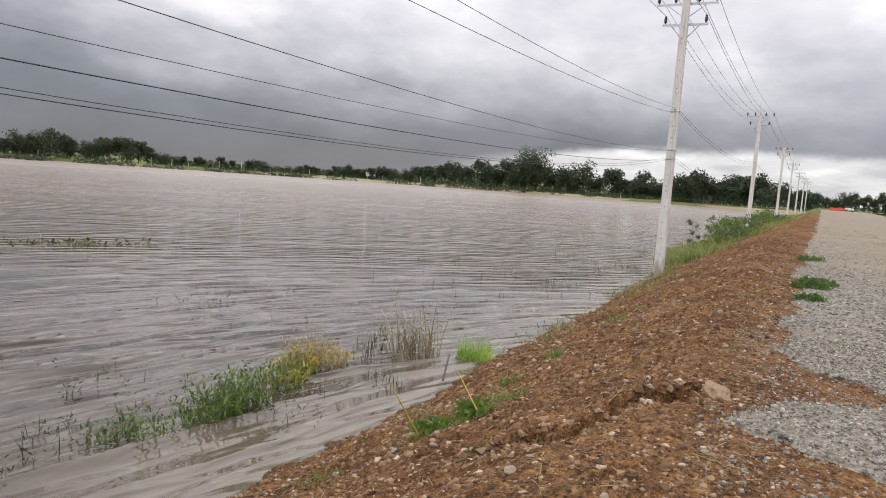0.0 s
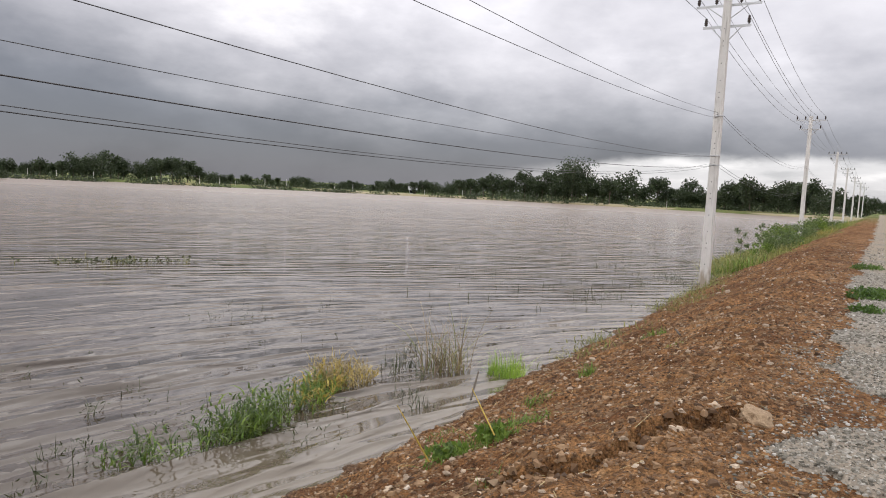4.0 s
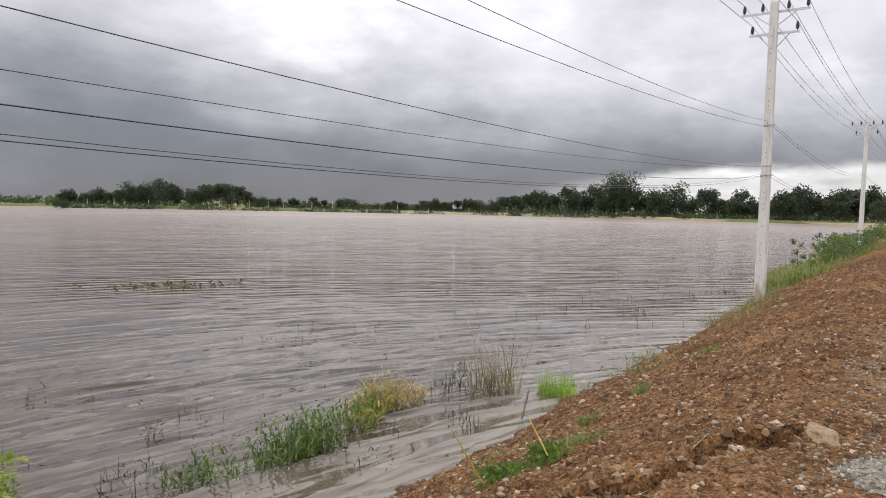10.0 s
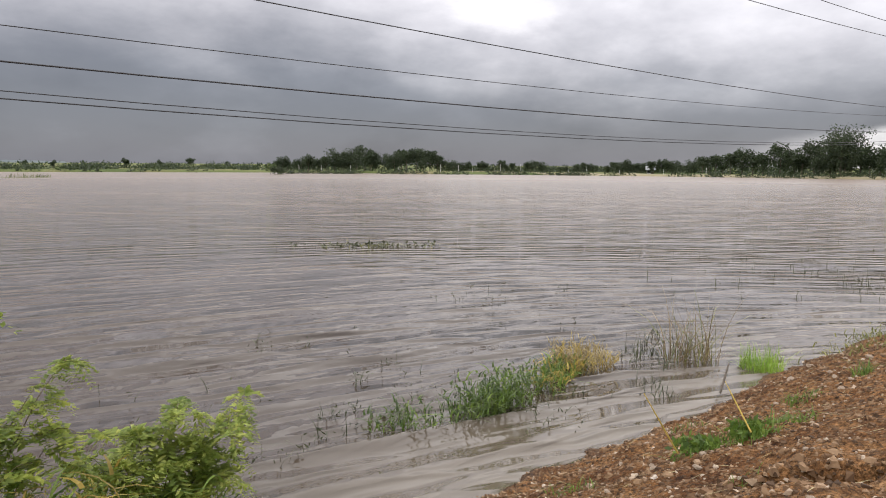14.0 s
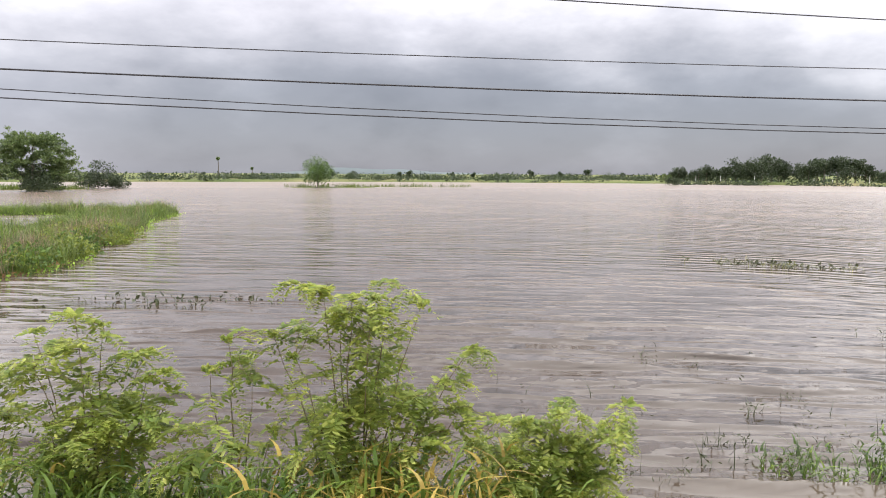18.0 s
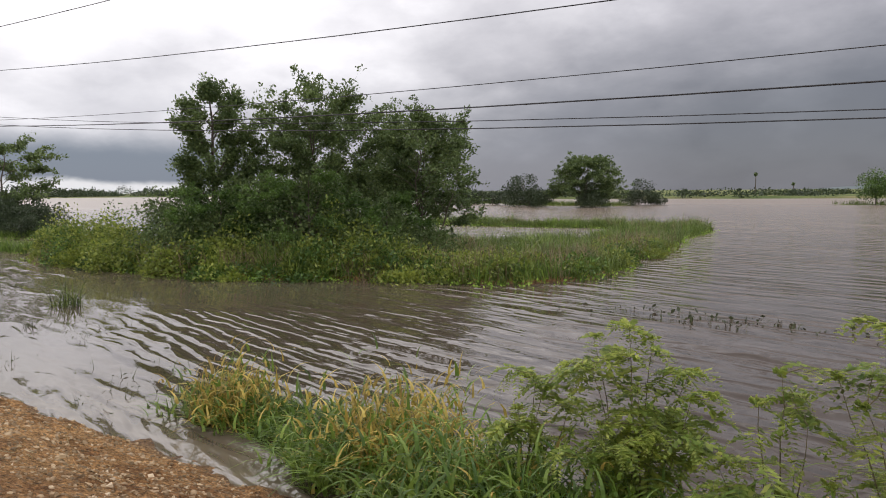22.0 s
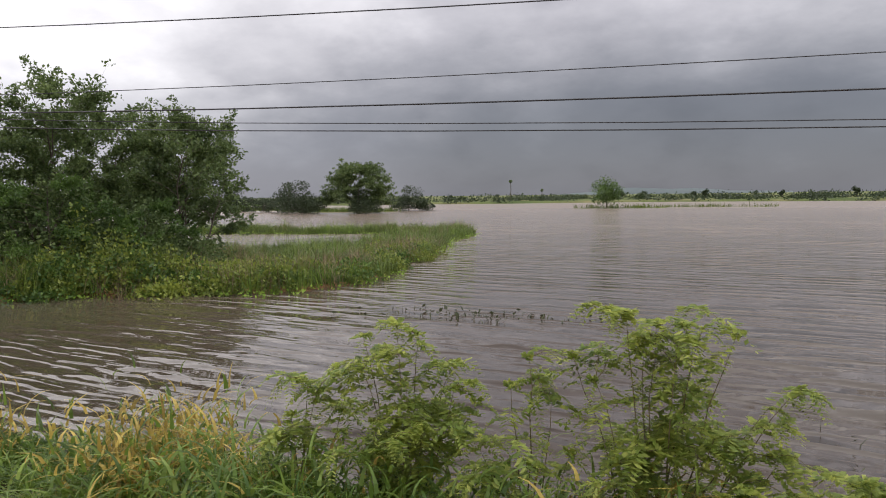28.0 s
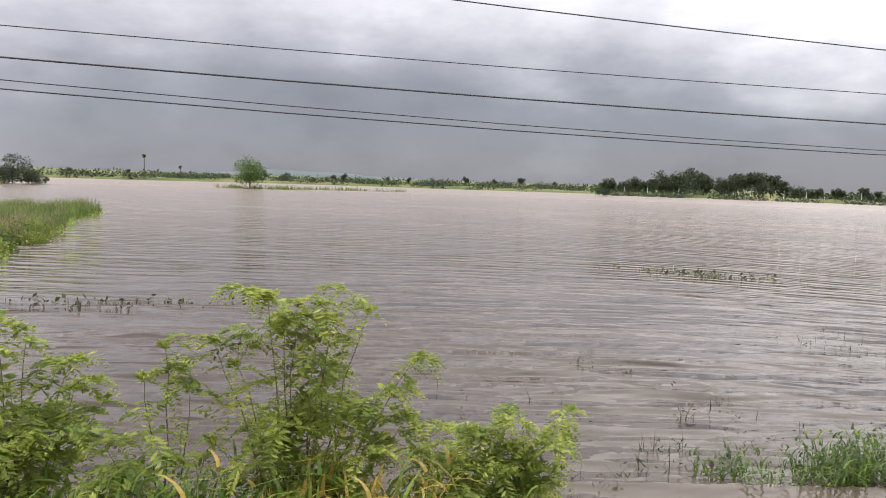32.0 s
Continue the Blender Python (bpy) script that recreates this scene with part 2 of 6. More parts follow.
def make_soil():
    m = Nodes("laterite_soil")
    v = m.coords()
    big = m.noise(v, 0.55, 5)
    mid = m.noise(v, 6.5, 9, 0.72)
    fine = m.noise(v, 38.0, 6, 0.65)
    clod = m.cells(v, 34.0)
    small = m.cells(v, 80.0)
    col = m.ramp(mid, [(0.30, (0.065, 0.029, 0.012)), (0.42, (0.28, 0.142, 0.06)), (0.55, (0.55, 0.315, 0.145)), (0.70, (0.80, 0.555, 0.33))])
    col = m.mix(m.ramp(big, [(0.35, (0, 0, 0)), (0.65, (1, 1, 1))]), col, m.mix(0.3, col, (0.56, 0.36, 0.19)))
    tone = m.noise(m.coords((1.0, 0.6, 1.0)), 1.1, 4, 0.6)
    col = m.mix(1.0, col, m.ramp(tone, [(0.36, (0.58, 0.50, 0.46)), (0.5, (0.98, 0.98, 0.98)), (0.64, (1.22, 1.25, 1.28))]), "MULTIPLY")
    sep = m.t.nodes.new("ShaderNodeSeparateColor")
    m.t.links.new(clod.outputs["Color"], sep.inputs[0])
    col = m.mix(m.ramp(sep.outputs[0], [(0.8, (0, 0, 0)), (0.95, (1, 1, 1))]), col, m.mix(0.6, col, (0.36, 0.255, 0.165)))
    col = m.mix(m.math("MULTIPLY", fine, 0.5), col, m.mix(0.6, col, (0.08, 0.05, 0.03)))
    # random grit and crumbs; their dark specks also paint shade between the clods
    grit = m.noise(v, 19.0, 5, 0.7)
    col = m.mix(1.0, col, m.ramp(grit, [(0.34, (0.26, 0.24, 0.22)), (0.47, (0.95, 0.95, 0.95)), (0.60, (1.2, 1.19, 1.17)), (0.70, (1.7, 1.7, 1.7))]), "MULTIPLY")
    crumb = m.noise(v, 48.0, 4, 0.65)
    col = m.mix(1.0, col, m.ramp(crumb, [(0.34, (0.42, 0.40, 0.38)), (0.48, (0.98, 0.98, 0.98)), (0.66, (1.45, 1.44, 1.42))]), "MULTIPLY")
    col = m.mix(1.0, col, (0.62, 0.54, 0.455), "MULTIPLY")
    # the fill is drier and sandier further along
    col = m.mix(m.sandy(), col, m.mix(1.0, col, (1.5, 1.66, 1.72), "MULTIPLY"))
    # damp margin at the water's edge
    z = m.t.nodes.new("ShaderNodeSeparateXYZ")
    m.t.links.new(m.coords(), z.inputs[0])
    wet = m.ramp(m.math("ADD", z.outputs[2], m.math("MULTIPLY", mid, 0.12)), [(0.06, (1, 1, 1)), (0.17, (0, 0, 0))])
    col = m.mix(wet, col, m.mix(0.55, col, (0.06, 0.04, 0.028)))
    # old grass and far land
    y = z.outputs[1]
    away = m.math("MAXIMUM", m.math("MAXIMUM", m.math("SUBTRACT", y, 30.0), m.math("MULTIPLY", m.math("SUBTRACT", z.outputs[0], 75.0), 0.3)), m.math("MULTIPLY", m.math("ADD", z.outputs[0], 22.0), -2.0))
    far = m.ramp(m.math("MULTIPLY", away, 0.01), [(0.0, (0, 0, 0)), (0.3, (1, 1, 1))])
    land = m.ramp(m.noise(v, 0.03, 6), [(0.35, (0.075, 0.11, 0.03)), (0.5, (0.14, 0.17, 0.055)), (0.65, (0.27, 0.235, 0.12))])
    col = m.mix(far, col, land)
    h = m.math("ADD", m.math("MULTIPLY", mid, 1.0), m.math("MULTIPLY", fine, 0.35))
    h = m.math("SUBTRACT", h, m.math("MULTIPLY", clod.outputs["Distance"], 0.5))
    h = m.math("SUBTRACT", h, m.math("MULTIPLY", small.outputs["Distance"], 0.25))
    m.set(Base_Color=col, Roughness=m.mix(wet, (0.95, 0.95, 0.95), (0.45, 0.45, 0.45)), Normal=m.bump(h, 1.0, 0.08))
    m.p.inputs["Specular IOR Level"].default_value = 0.2
    return m.mat


def make_road():
    m = Nodes("crushed_gravel_road")
    v = m.coords()
    c = m.cells(v, 26.0)
    c2 = m.cells(v, 60.0)
    big = m.noise(v, 0.4, 6)
    sep = m.t.nodes.new("ShaderNodeSeparateColor")
    m.t.links.new(c.outputs["Color"], sep.inputs[0])
    grey = m.ramp(sep.outputs[0], [(0.0, (0.10, 0.088, 0.07)), (0.5, (0.24, 0.22, 0.185)), (1.0, (0.42, 0.395, 0.345))])
    dust = m.mix(m.noise(v, 12.0, 6), (0.25, 0.20, 0.145), (0.38, 0.325, 0.255))
    xyz = m.t.nodes.new("ShaderNodeSeparateXYZ")
    m.t.links.new(v, xyz.inputs[0])
    away = m.ramp(m.math("ADD", m.math("MULTIPLY", xyz.outputs[0], 0.02), m.math("MULTIPLY", xyz.outputs[1], -0.05)), [(0.3, (0, 0, 0)), (0.62, (1, 1, 1))])
    patch = m.ramp(big, [(0.42, (0, 0, 0)), (0.56, (1, 1, 1))])
    col = m.mix(m.math("ADD", m.math("MULTIPLY", patch, 0.6), m.math("MULTIPLY", away, 0.6), True), grey, dust)
    h = m.math("SUBTRACT", m.math("MULTIPLY", c.outputs["Distance"], -1.0), m.math("MULTIPLY", c2.outputs["Distance"], 0.5))
    m.set(Base_Color=col, Roughness=0.92, Normal=m.bump(h, 0.9, 0.03))
    m.p.inputs["Specular IOR Level"].default_value = 0.25
    return m.mat


def make_water():
    m = Nodes("muddy_flood_water")
    xyz = m.t.nodes.new("ShaderNodeSeparateXYZ")
    m.t.links.new(m.coords(), xyz.inputs[0])
    murk = m.noise(m.coords(), 0.05, 4)
    col = m.mix(murk, (0.054, 0.040, 0.030), (0.075, 0.056, 0.042))

    def ridges(turn, across, scale, step):
        """Long thin crests: the folds of a stretched noise, or short steep fronts where it crosses a step."""
        v = m.coords((across, 1.0, 1.0), turn, kind="TEXTURE")
        if step:
            n = m.noise(v, scale, 2.5, 0.5, 0.0)
            return m.ramp(n, [(0.40, (0, 0, 0)), (0.45, (0.5, 0.5, 0.5)), (0.52, (0.5, 0.5, 0.5)), (0.57, (1, 1, 1))])
        n = m.noise(v, scale, 1.5, 0.45, 0.0)
        return m.math("MULTIPLY", m.math("ABSOLUTE", m.math("SUBTRACT", n, 0.5)), -2.0)

    # the crests swing round towards the road's far end
    right = m.ramp(m.math("MULTIPLY", xyz.outputs[0], 0.05), [(0.3, (0, 0, 0)), (1.0, (1, 1, 1))])

    def swung(across, scale, step):
        return m.mix(right, ridges(radians(-13), across, scale, step), ridges(radians(-42), across, scale, step))

    # distance along the wind; it veers on the way to the road's far end
    veer = m.math("MINIMUM", m.math("MAXIMUM", m.math("SUBTRACT", xyz.outputs[0], 6.0), 0.0), 14.0)
    veer = m.math("ADD", m.math("MULTIPLY", m.math("MULTIPLY", veer, veer), 0.0257), m.math("MULTIPLY", m.math("MAXIMUM", m.math("SUBTRACT", xyz.outputs[0], 20.0), 0.0), 0.72))
    along = m.math("MULTIPLY", m.math("ADD", m.math("ADD", xyz.outputs[1], m.math("MULTIPLY", xyz.outputs[0], 0.21)), veer), 0.92)
    at = m.t.nodes.new("ShaderNodeCombineXYZ")
    m.put(at.inputs[0], m.math("MULTIPLY", xyz.outputs[0], 0.4))
    m.put(at.inputs[1], along)

    def crests(skew, length):
        """Regular narrow-crested wind waves, warped by a noise."""
        u = m.math("ADD", along, m.math("MULTIPLY", xyz.outputs[0], skew))
        warp = m.math("MULTIPLY", m.noise(at.outputs[0], 0.5 / length, 2.0, 0.55), 2.0)
        s_ = m.math("SINE", m.math("MULTIPLY", m.math("ADD", m.math("MULTIPLY", u, 1.0 / length), warp), 2 * math.pi))
        return m.math("POWER", m.math("MULTIPLY", m.math("ADD", s_, 1.0), 0.5), 2.2)

    def both(length):
        """Two trains that cross at a small angle, broken into short pieces."""
        gain = m.ramp(m.noise(at.outputs[0], 0.37 / length, 2, 0.5), [(0.38, (0.08, 0.08, 0.08)), (0.62, (1, 1, 1))])
        return m.math("MULTIPLY", m.math("ADD", crests(0.11, length), crests(-0.12, length * 0.87)), gain)

    dist = m.math("SQRT", m.math("ADD", m.math("POWER", xyz.outputs[0], 2.0), m.math("POWER", xyz.outputs[1], 2.0)))

    def between(lo, up, down, hi):
        """1 from up to down metres off, 0 within lo and beyond hi."""
        k = 0.004
        return m.ramp(m.math("MULTIPLY", dist, k), [(lo * k, (0, 0, 0)), (up * k, (1, 1, 1)), (down * k, (1, 1, 1)), (hi * k, (0, 0, 0))])

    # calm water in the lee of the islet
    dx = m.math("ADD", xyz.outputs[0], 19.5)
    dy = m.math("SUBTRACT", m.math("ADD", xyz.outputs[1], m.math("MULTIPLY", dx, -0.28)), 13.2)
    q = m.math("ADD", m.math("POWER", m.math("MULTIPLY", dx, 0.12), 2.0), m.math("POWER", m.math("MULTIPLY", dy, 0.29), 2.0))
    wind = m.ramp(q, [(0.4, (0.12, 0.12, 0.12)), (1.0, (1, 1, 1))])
    # the islet's dark green reflection, put into the water's own colour
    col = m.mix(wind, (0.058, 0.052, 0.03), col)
    px_ = m.math("POWER", m.math("MULTIPLY", m.math("ADD", xyz.outputs[0], 16.5), 0.125), 2.0)
    py_ = m.math("POWER", m.math("MULTIPLY", m.math("SUBTRACT", xyz.outputs[1], 8.0), 0.19), 2.0)
    wind = m.math("MULTIPLY", wind, m.ramp(m.math("ADD", px_, py_), [(0.45, (0.2, 0.2, 0.2)), (1.0, (1, 1, 1))]))
    # silt along the bank, with bright sky reflection also put into its paler colour
    silt_sheen = m.ramp(m.math("ADD", m.math("MULTIPLY", xyz.outputs[1], 0.1), m.math("MULTIPLY", murk, 0.1)), [(0.50, (1, 1, 1)), (0.72, (0, 0, 0))])
    col = m.mix(m.math("MULTIPLY", silt_sheen, 0.7), col, (0.18, 0.15, 0.112))
    n1 = m.bump(m.math("MULTIPLY", swung(4.6, 1.1, True), wind), 1.0, 0.03)
    n2 = m.bump(m.math("MULTIPLY", swung(3.6, 3.4, False), wind), 1.0, 0.02, n1)
    # wind waves: short ones near, longer ones further out
    sea = None
    for length, amp, zone in ((0.44, 0.028, (2, 4, 11, 22)), (0.8, 0.058, (3, 8, 28, 54)), (1.4, 0.052, (22, 40, 64, 120)), (2.4, 0.055, (50, 75, 110, 220))):
        w = m.math("MULTIPLY", m.math("MULTIPLY", both(length), between(*zone)), amp)
        sea = w if sea is None else m.math("ADD", sea, w)
    # a patch of short steep chop off the grassy margin
    cx = m.math("POWER", m.math("MULTIPLY", m.math("ADD", xyz.outputs[0], 12.0), 0.22), 2.0)
    cy = m.math("POWER", m.math("MULTIPLY", m.math("SUBTRACT", xyz.outputs[1], 9.3), 0.36), 2.0)
    chop = m.ramp(m.math("ADD", cx, cy), [(0.35, (1, 1, 1)), (1.0, (0, 0, 0))])
    sea = m.math("ADD", m.math("MULTIPLY", sea, wind), m.math("MULTIPLY", m.math("MULTIPLY", crests(0.04, 0.34), chop), 0.04))
    n2 = m.bump(sea, 1.0, 1.0, n2)
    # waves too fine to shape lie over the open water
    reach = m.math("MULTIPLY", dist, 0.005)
    # sky mirrored by the far waves, put into the colour as a paler tone
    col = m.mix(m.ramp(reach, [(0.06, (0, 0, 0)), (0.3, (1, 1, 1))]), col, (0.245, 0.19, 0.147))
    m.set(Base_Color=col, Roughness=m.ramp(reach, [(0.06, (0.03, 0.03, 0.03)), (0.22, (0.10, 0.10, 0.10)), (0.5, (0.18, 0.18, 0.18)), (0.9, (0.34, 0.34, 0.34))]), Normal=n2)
    m.p.inputs["IOR"].default_value = 1.52
    return m.mat


SOIL, ROAD, WATER = make_soil(), make_road(), make_water()


def make_concrete():
    m = Nodes("weathered_concrete")
    v = m.coords()
    col = m.mix(m.noise(v, 3.0, 6), (0.56, 0.55, 0.525), (0.76, 0.75, 0.72))
    streak = m.noise(m.coords((9.0, 9.0, 0.45)), 1.6, 6, 0.6)
    col = m.mix(m.ramp(streak, [(0.56, (0, 0, 0)), (0.72, (0.75, 0.75, 0.75))]), col, (0.30, 0.285, 0.255))
    # brown flood stains climb unevenly from the foot
    z = m.t.nodes.new("ShaderNodeSeparateXYZ")
    m.t.links.new(v, z.inputs[0])
    splash = m.math("ADD", m.math("MULTIPLY", z.outputs[2], 0.5), m.math("MULTIPLY", m.noise(m.coords((5.0, 5.0, 1.2)), 1.5, 5, 0.6), 1.1))
    col = m.mix(m.ramp(splash, [(0.66, (0.85, 0.85, 0.85)), (0.95, (0, 0, 0))]), col, (0.33, 0.275, 0.20))
    pit = m.noise(v, 40.0, 4)
    col = m.mix(m.ramp(pit, [(0.66, (0, 0, 0)), (0.74, (1, 1, 1))]), col, (0.34, 0.33, 0.31))
    m.set(Base_Color=col, Roughness=0.87, Normal=m.bump(pit, 0.6, 0.004))
    return m.mat


CONCRETE = make_concrete()
DAMP = plain_material("damp_concrete", (0.05, 0.042, 0.034), (0.11, 0.092, 0.07), 0.6, 6.0)
STEEL = plain_material("galvanised_steel", (0.42, 0.43, 0.44), (0.58, 0.59, 0.60), 0.5, 9.0, 0.6)
BLACK = plain_material("black_cable_sheath", (0.02, 0.02, 0.023), (0.05, 0.05, 0.054), 0.5, 20.0)
GREYWIRE = plain_material("weathered_conductor", (0.10, 0.105, 0.11), (0.17, 0.175, 0.18), 0.5, 20.0, 0.3)
PORCELAIN = plain_material("dark_glazed_porcelain", (0.028, 0.02, 0.018), (0.06, 0.04, 0.034), 0.25, 6.0)
BARK = plain_material("grey_brown_bark", (0.06, 0.048, 0.036), (0.16, 0.13, 0.10), 0.9, 6.0, 0.0, 0.02)
STALK = plain_material("green_brown_stem", (0.10, 0.085, 0.035), (0.20, 0.16, 0.07), 0.7, 8.0)
STONE = plain_material("pale_stone", (0.26, 0.19, 0.125), (0.58, 0.47, 0.36), 0.85, 7.0, 0.0, 0.02)
WHITEPAINT = plain_material("white_paint", (0.62, 0.62, 0.60), (0.80, 0.80, 0.78), 0.6, 1.5)
TIN = plain_material("grey_metal_roofing", (0.30, 0.31, 0.33), (0.48, 0.49, 0.50), 0.55, 2.0, 0.3)
REDPLASTIC = plain_material("red_barrier_plastic", (0.60, 0.06, 0.035), (0.72, 0.10, 0.06), 0.5, 2.0)
GLASS = plain_material("dark_window_glass", (0.02, 0.024, 0.028), (0.04, 0.046, 0.05), 0.1, 2.0)
RUBBER = plain_material("tyre_rubber", (0.015, 0.015, 0.015), (0.03, 0.03, 0.03), 0.85, 8.0)
# the haze in front of the far hills is put into this blue-grey
HILL = plain_material("hazed_wooded_hill", (0.10, 0.125, 0.13), (0.13, 0.16, 0.165), 1.0, 0.01)
LEAF_DARK = leaf_material("dark_tree_leaves", (0.034, 0.06, 0.022), (0.096, 0.152, 0.05), (0.23, 0.30, 0.10))
LEAF_CREEPER = leaf_material("yellow_green_creeper_leaves", (0.04, 0.075, 0.012), (0.18, 0.255, 0.04), (0.42, 0.46, 0.09), 0.35, 0.45)
LEAF_LAYER = leaf_material("layered_thorn_leaves", (0.02, 0.05, 0.01), (0.065, 0.135, 0.024), (0.17, 0.27, 0.055), 0.3, 0.6)
LEAF_FAR = leaf_material("far_tree_leaves", (0.02, 0.033, 0.016), (0.042, 0.064, 0.03), (0.085, 0.115, 0.05), 0.3, 0.08)
LEAF_GREEN = leaf_material("bright_shrub_leaves", (0.075, 0.14, 0.028), (0.30, 0.42, 0.08), (0.64, 0.66, 0.18), 0.5, 3.0)
GRASS = leaf_material("green_grass_blades", (0.016, 0.046, 0.007), (0.095, 0.20, 0.026), (0.32, 0.43, 0.08), 0.35, 0.9)
GRASS_FAR = leaf_material("marsh_grass_blades", (0.022, 0.048, 0.008), (0.085, 0.152, 0.026), (0.25, 0.31, 0.07), 0.35, 0.9)
GRASS_DRY = leaf_material("dry_grass_blades", (0.16, 0.11, 0.018), (0.50, 0.37, 0.06), (0.80, 0.62, 0.18), 0.3, 1.5)
REED = leaf_material("dead_brown_reed", (0.08, 0.055, 0.03), (0.24, 0.17, 0.09), (0.48, 0.38, 0.23), 0.25, 1.5)
BANK_GRASS = leaf_material("olive_bank_grass", (0.065, 0.09, 0.022), (0.19, 0.22, 0.052), (0.42, 0.40, 0.13), 0.35, 0.7)
LIME = leaf_material("lime_rice_blades", (0.10, 0.22, 0.02), (0.32, 0.52, 0.06), (0.55, 0.72, 0.14), 0.4, 1.5)
STRAW = leaf_material("weathered_straw", (0.16, 0.12, 0.05), (0.38, 0.30, 0.13), (0.58, 0.48, 0.25), 0.3, 1.5)
WEED_DARK = leaf_material("drowned_dark_weed", (0.035, 0.045, 0.022), (0.07, 0.085, 0.035), (0.12, 0.13, 0.06), 0.2, 1.0)

# ---- mesh helpers ----


def mesh_of(name, verts, faces, mat, smooth=False):
    me = bpy.data.meshes.new(name)
    if isinstance(faces, np.ndarray):
        k = faces.shape[1]
        me.vertices.add(len(verts))
        me.vertices.foreach_set("co", np.asarray(verts, np.float32).ravel())
        me.loops.add(faces.size)
        me.loops.foreach_set("vertex_index", faces.astype(np.int32).ravel())
        me.polygons.add(len(faces))
        me.polygons.foreach_set("loop_start", np.arange(0, faces.size, k, dtype=np.int32))
        me.polygons.foreach_set("use_smooth", np.full(len(faces), smooth))
        me.update(calc_edges=True)
    else:
        me.from_pydata([tuple(v) for v in verts], [], faces)
        if smooth:
            me.polygons.foreach_set("use_smooth", [True] * len(me.polygons))
    me.materials.append(mat)
    return me


def piece(name, me, parent=None, label="", place=None):
    ob = new(name, me)
    if place is not None:
        ob.matrix_basis = place
    if parent is not None:
        ob.parent = parent
    return tagged(ob, label)


def part(name, bm, material, parent, label="", smooth=False):
    me = bpy.data.meshes.new(name)
    bm.to_mesh(me)
    bm.free()
    me.materials.append(material)
    if smooth:
        me.polygons.foreach_set("use_smooth", [True] * len(me.polygons))
    return piece(name, me, parent, label)


def thing(name, x, y, z, label, category, group="", kind="", turn=0.0):
    ob = new(name)
    ob.matrix_basis = pose(x, y, z, 0, 0, turn)
    return tagged(ob, label, category, group, kind)


def box(bm, cx, cy, cz, sx, sy, sz, bevel=0.0, turn=None):
    m = Matrix.Translation((cx, cy, cz))
    if turn is not None:
        m = m @ turn
    r = bmesh.ops.create_cube(bm, size=1, matrix=m @ Matrix.Diagonal((sx, sy, sz, 1)))
    if bevel:
        edges = list({e for v in r["verts"] for e in v.link_edges})
        bmesh.ops.bevel(bm, geom=edges, offset=bevel, segments=1, affect="EDGES")


def tube(points, radii, sides=6, caps=True):
    """Vertices and faces of a round tube along points."""
    pts = np.asarray(points, float)
    radii = np.broadcast_to(np.asarray(radii, float), (len(pts),))
    d = np.gradient(pts, axis=0)
    d /= np.linalg.norm(d, axis=1, keepdims=True) + 1e-9
    ref = np.where(np.abs(d[:, 2:3]) > 0.9, [[1.0, 0, 0]], [[0, 0, 1.0]])
    u = np.cross(d, ref)
    u /= np.linalg.norm(u, axis=1, keepdims=True) + 1e-9
    v = np.cross(d, u)
    a = np.linspace(0, 2 * np.pi, sides, endpoint=False)
    ring = np.cos(a)[None, :, None] * u[:, None] + np.sin(a)[None, :, None] * v[:, None]
    verts = (pts[:, None] + ring * radii[:, None, None]).reshape(-1, 3)
    i, j = np.meshgrid(np.arange(len(pts) - 1), np.arange(sides), indexing="ij")
    k = (j + 1) % sides
    faces = np.stack([i * sides + j, i * sides + k, (i + 1) * sides + k, (i + 1) * sides + j], -1).reshape(-1, 4)
    return verts, faces


def joined(pieces):
    """One vertex and one quad array from several."""
    vs, fs, n = [], [], 0
    for v, f in pieces:
        vs.append(v)
        fs.append(np.asarray(f) + n)
        n += len(v)
    return np.concatenate(vs), np.concatenate(fs)


def lattice(ix, iy, seed):
    h = (ix.astype(np.int64) * 374761393 + iy.astype(np.int64) * 668265263 + seed * 974711) & 0xFFFFFFFF
    h = ((h ^ (h >> 13)) * 1274126177) & 0xFFFFFFFF
    return ((h ^ (h >> 16)) & 0xFFFF) / 65535.0


def rough(x, y, size, octaves=4, seed=0, fade=0.5):
    """Smooth noise about 0, between about -0.5 and 0.5."""
    total, amp, norm = 0.0, 1.0, 0.0
    for o in range(octaves):
        u, v = np.asarray(x) / size, np.asarray(y) / size
        iu, iv = np.floor(u), np.floor(v)
        a, b = u - iu, v - iv
        a, b = a * a * (3 - 2 * a), b * b * (3 - 2 * b)
        c = [lattice(iu + p, iv + q, seed + o) for p in (0, 1) for q in (0, 1)]
        total = total + amp * ((c[0] * (1 - b) + c[1] * b) * (1 - a) + (c[2] * (1 - b) + c[3] * b) * a - 0.5)
        norm, amp, size = norm + amp, amp * fade, size / 2
    return total / norm


def smooth(t):
    t = np.clip(t, 0, 1)
    return t * t * (3 - 2 * t)


# ---- the lie of the land ----


def line_y(x):
    """How far the road and its poles swing from a straight line."""
    x = np.asarray(x, float)
    return -0.0245 * np.maximum(x - 30, 0) - 0.045 * np.maximum(-8 - x, 0)


def shore(az):
    """The far shore's distance by heading to the left of +y, in degrees."""
    return np.interp(az, [-120, -92, -80, -60, -30, 0, 25, 40, 60, 90, 120], [190, 195, 205, 215, 225, 235, 225, 330, 560, 620, 620])


def slip_x(y):
    """The line along which the fill has slipped, from the stone at the road's edge down the slope."""
    return np.interp(y, [0.5, 0.66, 0.94, 1.08, 1.33, 1.63, 1.8, 2.1], [5.6, 5.36, 4.98, 4.76, 4.31, 4.13, 4.06, 3.95])


